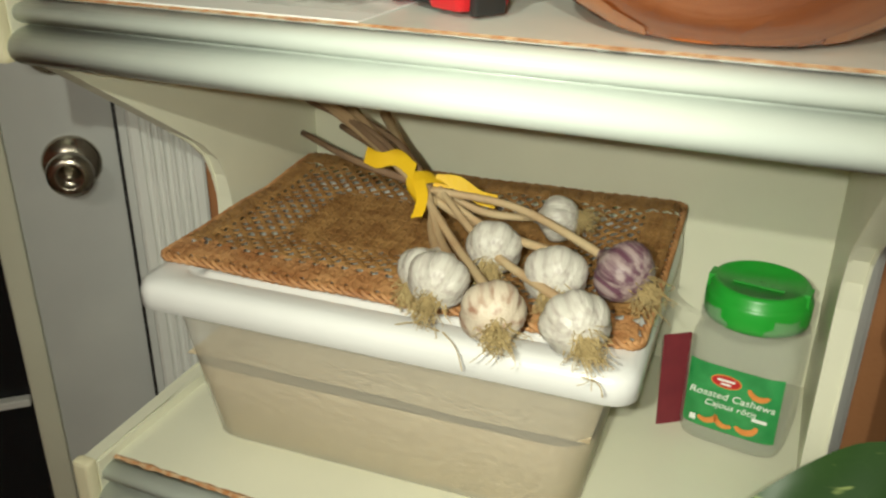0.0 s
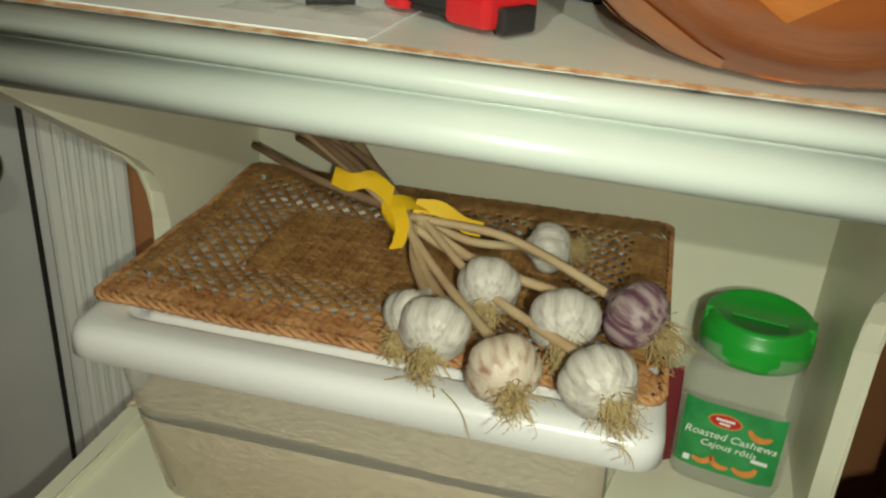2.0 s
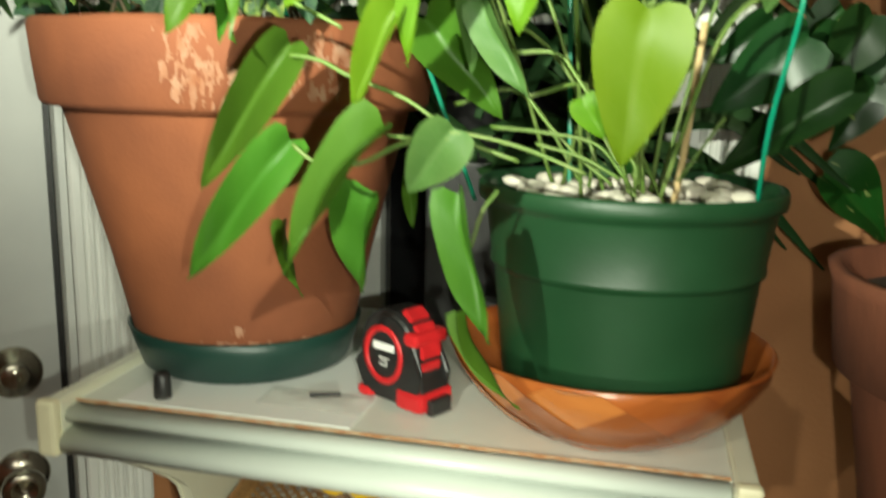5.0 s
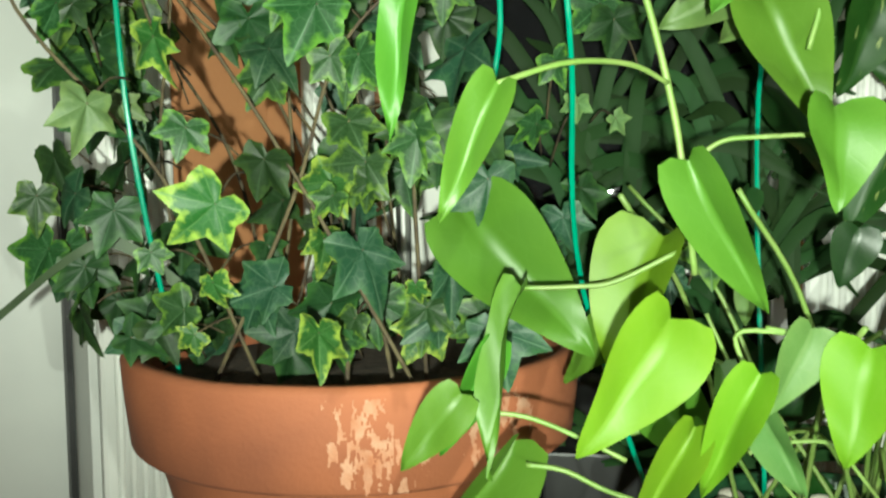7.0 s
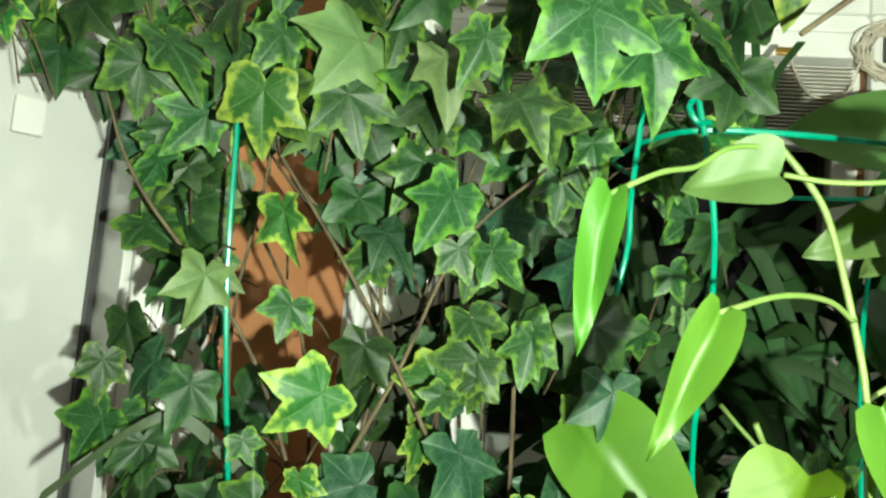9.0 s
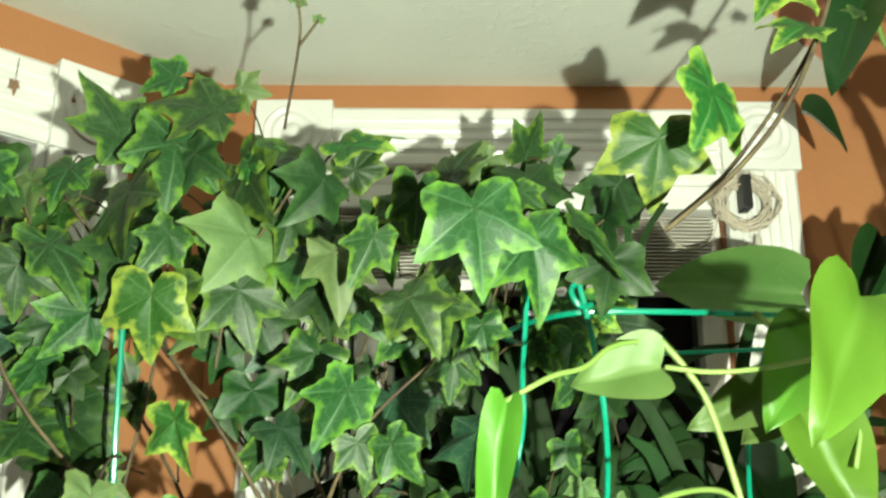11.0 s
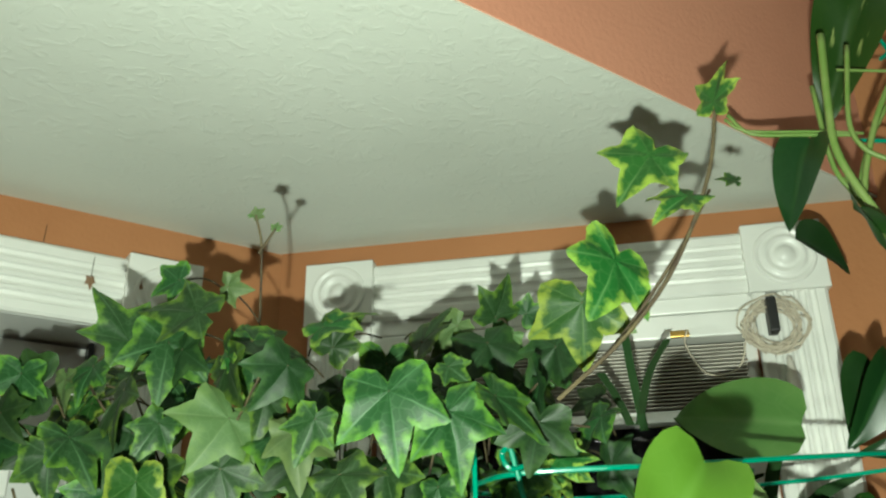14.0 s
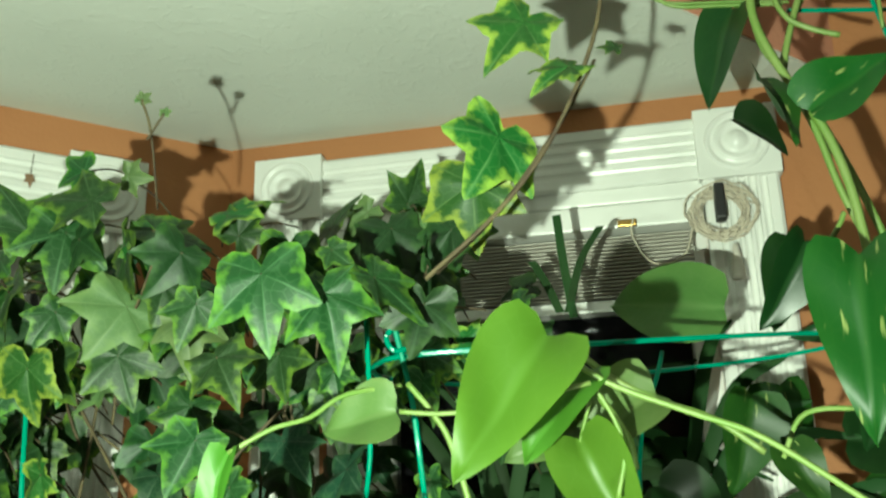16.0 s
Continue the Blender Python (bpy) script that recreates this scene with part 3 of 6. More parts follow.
def mat_z(x, y):
    """Height of the mat: raised rim, slightly sunk and wavy middle."""
    e = min(x, MW - x, y, MD - y)
    z = 0.010 if e < 0.045 else 0.010 - 0.005 * min(1, (e - 0.045) / 0.03)
    if e < 0.008:
        z -= 0.010 * (1 - e / 0.008) ** 2
    return z + 0.002 * noise.noise(Vector((x * 12, y * 12, 0))) + 0.012 * max(0, (y - 0.18) / 0.1) * (0.4 + 0.6 * abs(x / MW - 0.5))


def strand(bm, pts, w, across, lift):
    prev = None
    for i, (x, y) in enumerate(pts):
        z = mat_z(x, y) + lift * (1 if i % 2 else -1)
        a, b, c = (bm.verts.new((x - across[0] * w, y - across[1] * w, z - 0.0008)), bm.verts.new((x, y, z + 0.0009)), bm.verts.new((x + across[0] * w, y + across[1] * w, z - 0.0008)))
        if prev:
            bm.faces.new((prev[0], a, b, prev[1])), bm.faces.new((prev[1], b, c, prev[2]))
        prev = (a, b, c)


def weave(x0, y0, x1, y1, p, bm):
    nx, ny = int((x1 - x0) / p), int((y1 - y0) / p)
    for j in range(ny):
        y = y0 + (j + 0.5) * p
        strand(bm, [(x0 + (i + 0.5 + (j % 2)) * p, y) for i in range(-1, nx) if x0 <= x0 + (i + 0.5 + (j % 2)) * p <= x1], p * 0.5, (0, 1), 0.0011)
    for i in range(nx):
        x = x0 + (i + 0.5) * p
        strand(bm, [(x, y0 + (j + 0.5 + (i % 2)) * p) for j in range(-1, ny) if y0 <= y0 + (j + 0.5 + (i % 2)) * p <= y1], p * 0.5, (1, 0), -0.0011)


B1, B2 = 0.031, 0.080
bm = bmesh.new()
weave(B2, B2, MW - B2, MD - B2, 0.0064, bm)
part("centre_weave", bm, M_straw, mat_thing, "tight brown plain weave", True)
for nm, a in (("border_front", (0, 0, MW, B1)), ("border_back", (0, MD - B1, MW, MD)), ("border_side", (0, B1, B1, MD - B1)), ("border_side", (MW - B1, B1, MW, MD - B1))):
    bm = bmesh.new()
    weave(*a, 0.0068, bm)
    part(nm, bm, M_straw2 if nm == "border_front" else M_straw, mat_thing, "", True)
bm = bmesh.new()
s2 = math.sqrt(0.5)


def in_band(x, y):
    e = min(x, MW - x, y, MD - y)
    return B1 - 0.002 < e < B2 + 0.002


for sgn in (1, -1):
    for k in range(-70, 80):
        run = []
        for i in range(260):
            x = i * 0.003 - 0.15
            y = sgn * x + k * 0.0155
            if 0 < x < MW and 0 < y < MD and in_band(x, y):
                run.append((x, y))
            else:
                if len(run) > 2:
                    strand(bm, run, 0.0026, (s2, -sgn * s2), 0.0004)
                run = []
        if len(run) > 2:
            strand(bm, run, 0.0026, (s2, -sgn * s2), 0.0004)
for e in (B1 + 0.001, B2 - 0.001):
    strand(bm, [(e + i * 0.004, e) for i in range(int((MW - 2 * e) / 0.004))], 0.0012, (0, 1), 0.0008)
    strand(bm, [(e + i * 0.004, MD - e) for i in range(int((MW - 2 * e) / 0.004))], 0.0012, (0, 1), 0.0008)
    strand(bm, [(e, e + i * 0.004) for i in range(int((MD - 2 * e) / 0.004))], 0.0012, (1, 0), 0.0008)
    strand(bm, [(MW - e, e + i * 0.004) for i in range(int((MD - 2 * e) / 0.004))], 0.0012, (1, 0), 0.0008)
tagged(part("openwork_band", bm, M_straw, mat_thing, "diagonal lattice with holes", True), kind="stuff")
bm = bmesh.new()
edge = rrect(0.001, 0.001, MW - 0.001, MD - 0.001, 0.008, 0)
edge.append(edge[0])
dense = []
for a, b in zip(edge, edge[1:]):
    n = max(1, int(math.dist(a, b) / 0.004))
    dense += [(a[0] + (b[0] - a[0]) * k / n, a[1] + (b[1] - a[1]) * k / n, 0.004 + mat_z(min(max(a[0] + (b[0] - a[0]) * k / n, 0.01), MW - 0.01), min(max(a[1] + (b[1] - a[1]) * k / n, 0.01), MD - 0.01)) - 0.010) for k in range(n)]
for ph in (0, 2.1, 4.2):
    tube(bm, [(p[0] + 0.0018 * math.cos(i * 0.9 + ph), p[1] + 0.0018 * math.cos(i * 0.9 + ph), p[2] + 0.003 * math.sin(i * 0.9 + ph)) for i, p in enumerate(dense)], 0.0021, 5)
part("braided_edge", bm, M_straw2, mat_thing, "reddish braided edge", True)

# garlic bunch
bunch = thing("garlic_bunch", "bunch of eight dried garlic bulbs tied with yellow tape", "garlic")
KNOT = Vector((0.214, 0.192, 0.945))


def bulb_mesh(R, cloves, seed, material):
    random.seed(seed)
    bm = bmesh.new()
    n, seg = 16, 48
    prof = []
    for i in range(n + 1):
        t = i / n
        a = math.pi * t
        r = math.sin(a) ** 0.75 * (1.0 + 0.10 * math.cos(a) * -1)
        z = -math.cos(a) * 0.80
        if t > 0.82:
            r = max(r * 0.75, 0.12)
            z += (t - 0.82) * 2.2
        prof.append((max(r, 0.03), z))
    rings = lathe(bm, [(R * r, R * z) for r, z in prof], seg)
    ph = random.uniform(0, 6)
    for i, ring in enumerate(rings):
        k = math.sin(math.pi * i / n)
        for j, v in enumerate(ring):
            a = 2 * math.pi * j / seg
            f = 1 + k * (0.15 * abs(math.cos(cloves * a / 2 + ph)) ** 0.55 - 0.11 + 0.04 * math.sin(a + ph) + 0.025 * math.sin(2 * a + ph * 2) + 0.008 * math.sin(23 * a + 3 * i))
            v.co.x *= f
            v.co.y *= f
    return mesh_of("bulb", bm, material, True)


def garlic(x, y, z, R, root, seed, material, label, sway=(0, 0, 0)):
    """One bulb with its stalk to the knot and a tuft of roots that points along root."""
    R *= 0.96
    c, rd = Vector((x, y, z)), Vector(root).normalized()
    ob = new("bulb", bulb_mesh(R, 5 + seed % 3, seed, material))
    tagged(ob, label)
    q = (-rd).to_track_quat("Z", "Y")
    ob.matrix_basis = Matrix.LocRotScale(c, q, None)
    ob.parent = bunch
    random.seed(seed + 50)
    bm = bmesh.new()
    base = c + rd * R * 0.74
    for i in range(150):
        d = (rd + Vector((random.gauss(0, 0.42), random.gauss(0, 0.42), random.gauss(-0.05, 0.42)))).normalized()
        s = base + Vector((random.gauss(0, 0.18), random.gauss(0, 0.18), random.gauss(0, 0.18))) * R
        L = R * random.uniform(0.3, 0.9)
        p1 = s + d * L * 0.5
        p2 = s + d * L * 0.8 + Vector((random.gauss(0, 0.2), random.gauss(0, 0.2), -0.3 * random.random())) * L
        p3 = p2 + Vector((random.gauss(0, 0.4), random.gauss(0, 0.4), -0.3)) * L * 0.4
        for p in (p1, p2, p3):
            p.z = max(p.z, 0.889)
        tube(bm, bend([s, p1, p2, p3], 3), 0.00045, 3, 0.00025)
    r = tagged(part("root_tuft", bm, M_root, None, "dry beige root tuft", False), kind="stuff")
    r.parent = ob
    r.matrix_parent_inverse = ob.matrix_basis.inverted()
    bm = bmesh.new()
    top = c - rd * R * 0.95
    mid = top.lerp(KNOT, 0.5) + Vector(sway) + Vector((0, 0, -0.008))
    k = KNOT + Vector((random.uniform(-0.008, 0.008), random.uniform(-0.008, 0.008), random.uniform(-0.006, 0.008)))
    tube(bm, bend([c - rd * R * 0.5, top, mid, k], 6), 0.0042, 8, 0.0034)
    part("stalk", bm, M_stalk, bunch, "", True)


garlic(0.277, 0.072, 0.922, 0.0245, (0.0, -0.85, -0.35), 1, M_garlic, "white garlic bulb")
garlic(0.296, 0.140, 0.924, 0.0240, (0.1, -0.85, -0.35), 2, M_garlic, "white garlic bulb")
garlic(0.331, 0.046, 0.920, 0.0245, (0.4, -0.85, -0.15), 3, M_garlic3, "tan-streaked garlic bulb")
garlic(0.357, 0.112, 0.924, 0.0255, (0.15, -0.85, -0.35), 4, M_garlic, "white garlic bulb")
garlic(0.388, 0.055, 0.920, 0.0255, (0.5, -0.75, -0.15), 5, M_garlic, "white garlic bulb")
garlic(0.403, 0.143, 0.922, 0.0255, (0.85, -0.5, -0.25), 6, M_garlic2, "purple-streaked garlic bulb", (0.0, 0.02, 0.012))
garlic(0.325, 0.235, 0.920, 0.0215, (0.9, 0.1, 0.1), 7, M_garlic, "small white garlic bulb")
garlic(0.255, 0.092, 0.916, 0.0215, (-0.2, -0.8, -0.5), 8, M_garlic, "grey-white garlic bulb half hidden behind others")
random.seed(9)
for i in range(11):
    e = Vector((random.uniform(0.03, 0.15), random.uniform(0.245, 0.31), random.uniform(0.955, 1.03)))
    m_ = KNOT.lerp(e, 0.5) + Vector((random.uniform(-0.01, 0.01), random.uniform(-0.01, 0.01), random.uniform(0, 0.012)))
    bm = bmesh.new()
    tube(bm, bend([KNOT + Vector((random.uniform(-0.006, 0.006), random.uniform(-0.006, 0.006), 0)), m_, e], 6), 0.004, 7, 0.0055 if i % 2 else 0.003)
    part("stalk_end", bm, M_stalk if i % 2 else M_stalk2, bunch, "", True)
bm = bmesh.new()
ax = (Vector((0.10, 0.27, 0.985)) - KNOT).normalized()
fr = ax.to_track_quat("Z", "Y").to_matrix()
for rr, o in ((0.0165, 0.0), (0.0155, 0.006), (0.017, -0.005)):
    pts = []
    for k in range(25):
        a = 2 * math.pi * k / 24
        pts.append(KNOT + fr @ Vector((rr * math.cos(a), rr * 0.8 * math.sin(a), o + 0.004 * math.sin(2 * a))))
    prev = None
    for p in pts:
        a_, b_ = bm.verts.new(p - ax * 0.005), bm.verts.new(p + ax * 0.005)
        if prev:
            bm.faces.new((prev[0], a_, b_, prev[1]))
        prev = (a_, b_)
part("tape_wrap", bm, M_yellow, bunch, "yellow plastic tape wrapping", True)


def ribbon(pts, w, up):
    bm = bmesh.new()
    prev = None
    for p in bend(pts, 6):
        a_, b_ = bm.verts.new(p - Vector(up) * w), bm.verts.new(p + Vector(up) * w)
        if prev:
            bm.faces.new((prev[0], a_, b_, prev[1]))
        prev = (a_, b_)
    return bm


part("tape_tail", ribbon([(0.212, 0.178, 0.957), (0.219, 0.170, 0.948), (0.219, 0.165, 0.937), (0.217, 0.162, 0.930)], 0.0062, (0.9, 0, 0.3)), M_yellow, bunch, "yellow tape tail", True)
part("tape_tail", ribbon([(0.205, 0.185, 0.962), (0.185, 0.192, 0.970), (0.168, 0.190, 0.966), (0.152, 0.194, 0.968)], 0.0075, (0.1, 0.4, 0.9)), M_yellow, bunch, "yellow tape tail", True)
part("tape_tail", ribbon([(0.222, 0.190, 0.955), (0.240, 0.200, 0.952), (0.258, 0.205, 0.940), (0.272, 0.212, 0.935)], 0.0065, (0.1, 0.5, 0.8)), M_yellow, bunch, "yellow tape tail", True)
stray = thing("garlic_wisp", "loose dry garlic fibres on the bin lid", "plant scrap")
for pts in (((0.29, 0.05, 0.893), (0.30, 0.045, 0.889), (0.31, 0.032, 0.889), (0.318, 0.02, 0.884)), ((0.25, 0.052, 0.889), (0.265, 0.056, 0.892), (0.285, 0.055, 0.890)), ((0.40, 0.03, 0.895), (0.41, 0.035, 0.890), (0.415, 0.03, 0.888), (0.417, 0.024, 0.887))):
    part("fibre", tube(bmesh.new(), bend(pts), 0.0005, 4), M_root, stray)

# cashew jar
jar = thing("cashew_jar", "empty clear cashew jar with green lid and green label", "jar", "", pose(0.500, 0.277, SH, 0, 0, -8) @ Matrix.Diagonal((1.09, 1.09, 1.03, 1)))
bm = bmesh.new()
H = 0.150
lathe(bm, [(0.001, 0.002), (0.036, 0.0), (0.042, 0.004), (0.044, 0.012), (0.044, 0.092), (0.042, 0.104), (0.038, 0.113), (0.0375, 0.118), (0.0395, 0.121), (0.0395, 0.124), (0.037, 0.127), (0.037, 0.134)], 48, 0, 0, 5.0)
part("jar_body", bm, M_pet, jar, "clear squarish plastic body", True)
bm = bmesh.new()
lathe(bm, [(0.0385, 0.118), (0.0415, 0.119), (0.042, 0.124), (0.042, 0.138), (0.0405, 0.141), (0.0395, 0.142), (0.0395, 0.148), (0.037, 0.151), (0.034, 0.1515), (0.033, 0.149), (0.001, 0.149)], 48)
lid_ = part("jar_lid", bm, M_lid, jar, "bright green ribbed lid", True)
part("lid_flap", box_bm((-0.020, -0.012, 0.149), (0.020, -0.008, 0.1505), 0.0006), M_lid, lid_)
for s in (-1, 1):
    part("lid_latch", box_bm((s * 0.037 - 0.003, -0.012, 0.138), (s * 0.037 + 0.003, 0.004, 0.152), 0.001), M_lid, lid_)
bm = bmesh.new()
lathe(bm, [(0.0444, 0.020), (0.0447, 0.022), (0.0447, 0.083), (0.0444, 0.085)], 40, 0, 0, 5.0, radians(-133), radians(-47))
label_ = part("label", bm, M_label, jar, "green printed paper label", True)


def text(s, size, x, z, y, material, parent, lean=0.0):
    cu = bpy.data.curves.new("words", "FONT")
    cu.body, cu.size, cu.align_x, cu.shear, cu.extrude = s, size, "CENTER", lean, 0.0001
    tmp = new("words", cu)
    me = bpy.data.meshes.new_from_object(tmp)
    bpy.data.objects.remove(tmp)
    me.materials.append(material)
    ob = new("words", me)
    ob.matrix_basis = pose(x, y, z, 90, 0, 0)
    ob.parent = parent
    return ob


def disc(name, x, z, y, rx, rz, material, parent):
    bm = bmesh.new()
    bmesh.ops.create_circle(bm, cap_ends=True, radius=1, segments=28)
    bmesh.ops.scale(bm, vec=(rx, rz, 1), verts=bm.verts)
    bmesh.ops.rotate(bm, verts=bm.verts, matrix=Matrix.Rotation(radians(90), 3, "X"))
    return part(name, bm, material, parent, "", False, pose(x, y, z))


FY = -0.0453
text("Roasted Cashews", 0.0096, 0.0, 0.0535, FY, M_paper, label_, 0.2)
text("Cajous rôtis", 0.0085, 0.0, 0.0445, FY, M_paper, label_, 0.2)
disc("logo_shape", -0.006, 0.0715, FY, 0.0125, 0.0066, M_gold, label_)
disc("logo_shape", -0.006, 0.0715, FY - 0.0002, 0.0115, 0.0056, M_logo, label_)
part("logo_bar", box_bm((-0.013, FY - 0.0006, 0.0718), (0.001, FY - 0.0003, 0.0738)), M_paper, label_)
part("logo_bar", box_bm((-0.010, FY - 0.0006, 0.0682), (-0.002, FY - 0.0003, 0.0702)), M_paper, label_)
part("print_bar", box_bm((0.018, FY, 0.0405), (0.030, FY + 0.0003, 0.0438)), M_paper, label_)
part("print_bar", box_bm((-0.031, FY, 0.0255), (-0.026, FY + 0.0003, 0.031)), M_paper, label_)


def nut(x, z, s, a):
    bm = bmesh.new()
    pts = [(s * math.cos(t), 0, s * math.sin(t)) for t in [radians(200 + 14 * k) for k in range(11)]]
    prev = None
    for k, p in enumerate(pts):
        w = s * 0.34 * (0.5 + 0.5 * math.sin(math.pi * k / 10))
        d = Vector(p).normalized()
        a_, b_ = bm.verts.new(Vector(p) - d * w), bm.verts.new(Vector(p) + d * w)
        if prev:
            bm.faces.new((prev[0], a_, b_, prev[1]))
        prev = (a_, b_)
    part("cashew_print", bm, M_gold, label_, "", False, pose(x, FY, z, 0, a, 0))


for x, z, s, a in ((0.021, 0.072, 0.0085, 10), (-0.018, 0.036, 0.008, -20), (-0.002, 0.035, 0.008, 30), (0.014, 0.036, 0.009, -15)):
    nut(x, z, s, a)
card = thing("maroon_card", "small maroon card standing between the bin and the jar", "card")
bm = box_bm((-0.014, -0.001, 0), (0.014, 0.001, 0.095), 0.0008)
part("sheet", bm, M_maroon, card, "", False, pose(0.441, 0.255, SH, -4, 0, 35))

# ---- things on the upper shelf ----
UP = 1.122


def pot_mesh(name, prof, material, parent, label="", seg=64, wob=0.0):
    bm = bmesh.new()
    lathe(bm, prof, seg)
    if wob:
        for v in bm.verts:
            v.co *= 1 + wob * noise.noise(v.co * 14)
    return part(name, bm, material, parent, label, True)


terra = thing("terracotta_pot", "large weathered terracotta pot with lime stains on the shelf", "flower pot", "", pose(0.080, 0.167, UP))
pot_mesh("pot", [(0.005, 0.03), (0.102, 0.028), (0.108, 0.030), (0.112, 0.036), (0.131, 0.12), (0.149, 0.19), (0.166, 0.254), (0.168, 0.258), (0.182, 0.260), (0.186, 0.264), (0.190, 0.300), (0.192, 0.330), (0.190, 0.335),
                 (0.180, 0.335), (0.176, 0.330), (0.168, 0.270), (0.160, 0.25)], M_terra, terra, "weathered orange clay", 72, 0.004)
pot_mesh("saucer", [(0.005, 0.001), (0.098, 0.0), (0.106, 0.004), (0.115, 0.030), (0.119, 0.044), (0.116, 0.045), (0.110, 0.032), (0.005, 0.029)], M_saucer, terra, "deep green plastic saucer")
bm = bmesh.new()
lathe(bm, [(0.005, 0.315), (0.06, 0.318), (0.12, 0.312), (0.172, 0.306)], 40)
part("soil", bm, M_soil, terra, "dark soil", True)


def stain(u0, u1, z0, z1, seed, prof, name="lime_stain"):
    """A thin crust of lime with a ragged outline on the pot's side."""
    bm = bmesh.new()
    n, m_ = 70, 56
    grid = {}
    for i in range(n + 1):
        for j in range(m_ + 1):
            a, z = u0 + (u1 - u0) * i / n, z0 + (z1 - z0) * j / m_
            e = min(i, n - i) / n * 3 + min(j, m_ - j) / m_ * 3
            if noise.noise(Vector((a * 30, z * 60, seed))) + 0.5 * noise.noise(Vector((a * 80, z * 160, seed))) + 0.5 * min(e, 1.4) + 0.35 * noise.noise(Vector((a * 190, z * 380, seed))) > 0.62:
                r = prof(z) + 0.0012
                grid[i, j] = bm.verts.new((r * math.cos(a), r * math.sin(a), z))
    for (i, j) in list(grid):
        q = [grid.get(k) for k in ((i, j), (i + 1, j), (i + 1, j + 1), (i, j + 1))]
        if all(q):
            bm.faces.new(q)
    part(name, bm, M_lime, terra, "pale lime crust", True)


def rim_r(z):
    return 0.186 + (z - 0.264) * 0.095


def body_r(z):
    return 0.112 + (z - 0.036) * 0.236


stain(radians(-84), radians(-70), 0.267, 0.328, 1, rim_r)
stain(radians(-78), radians(-62), 0.262, 0.30, 2, rim_r)
stain(radians(-55), radians(-35), 0.27, 0.325, 3, rim_r)
stain(radians(-66), radians(-50), 0.205, 0.25, 4, body_r)
stain(radians(-72), radians(-64), 0.052, 0.064, 5, body_r)
stain(radians(-110), radians(-20), 0.036, 0.048, 6, body_r)

green = thing("green_pot", "dark green plastic pot with pale pebbles, set in a wooden bowl", "flower pot", "", pose(0.465, 0.098, UP + 0.031) @ Matrix.Diagonal((0.95, 0.95, 0.90, 1)))
pot_mesh("pot", [(0.005, 0.002), (0.100, 0.0), (0.105, 0.004), (0.109, 0.04), (0.1165, 0.118), (0.117, 0.121), (0.1205, 0.123), (0.1205, 0.127), (0.1195, 0.129), (0.1255, 0.176), (0.1265, 0.180), (0.132, 0.183), (0.133, 0.188), (0.133, 0.196),
                 (0.131, 0.199), (0.127, 0.198), (0.124, 0.192), (0.120, 0.165)], M_green, green, "dark green plastic with a moulded band")
bm = bmesh.new()
lathe(bm, [(0.004, 0.178), (0.08, 0.180), (0.122, 0.176)], 40)
part("soil", bm, M_soil, green, "dark soil", True)
random.seed(12)
for i in range(46):
    a, r = random.uniform(0, 6.28), 0.112 * math.sqrt(random.random())
    bm = bmesh.new()
    bmesh.ops.create_icosphere(bm, subdivisions=2, radius=1)
    bmesh.ops.scale(bm, vec=(random.uniform(0.010, 0.020), random.uniform(0.008, 0.015), random.uniform(0.005, 0.009)), verts=bm.verts)
    part("pebble", bm, M_pebble, green, "", True, pose(r * math.cos(a), r * math.sin(a), 0.185 + random.uniform(0, 0.006), random.uniform(-15, 15), random.uniform(-15, 15), random.uniform(0, 360)))

bowl = thing("wooden_bowl", "varnished orange wooden bowl of overlapping veneer under the pot", "bowl", "", pose(0.457, 0.090, UP) @ Matrix.Diagonal((0.97, 0.97, 1.12, 1)))
BP = [(0.002, 0.004), (0.055, 0.0), (0.075, 0.003), (0.100, 0.016), (0.120, 0.033), (0.134, 0.052), (0.1405, 0.066), (0.1385, 0.067), (0.131, 0.053), (0.117, 0.035), (0.097, 0.019), (0.07, 0.008), (0.002, 0.008)]
pot_mesh("shell", BP, M_wood, bowl, "glossy orange veneer")


def bowl_r(h):
    for (r0, z0), (r1, z1) in zip(BP[1:6], BP[2:7]):
        if z0 <= h <= z1:
            return r0 + (r1 - r0) * (h - z0) / (z1 - z0)
    return 0.14


# diamond-shaped ends of the woven veneer, each a little proud along one edge
random.seed(21)
SPAN, TALL = 2 * math.pi / 11, 0.72
for a_i in range(22):
    for d_i in range(-3, 3):
        if (a_i + d_i) % 2:
            continue
        p0, q0 = (a_i + d_i) / 2, (a_i - d_i) / 2
        if not -0.05 < 0.5 + (d_i) * TALL / 2 < 1.05:
            continue
        bm = bmesh.new()
        turn, g = random.random() < 0.5, {}
        for m_ in range(7):
            for n_ in range(7):
                p, q = p0 + m_ / 6, q0 + n_ / 6
                t = min(1.0, max(0.0, 0.46 + (p - q) * TALL / 2))
                h = 0.003 + 0.062 * t
                r = bowl_r(h) + 0.0006 + 0.0016 * ((m_ if turn else n_) / 6)
                a = (p + q) * SPAN / 2
                g[m_, n_] = bm.verts.new((r * math.cos(a), r * math.sin(a), h))
        for m_ in range(6):
            for n_ in range(6):
                bm.faces.new((g[m_, n_], g[m_ + 1, n_], g[m_ + 1, n_ + 1], g[m_, n_ + 1]))
        bmesh.ops.remove_doubles(bm, verts=bm.verts, dist=0.00005)
        part("veneer_strip", bm, random.choice((M_wood2, M_wood2, M_wood, M_wood3)), bowl, "", True)

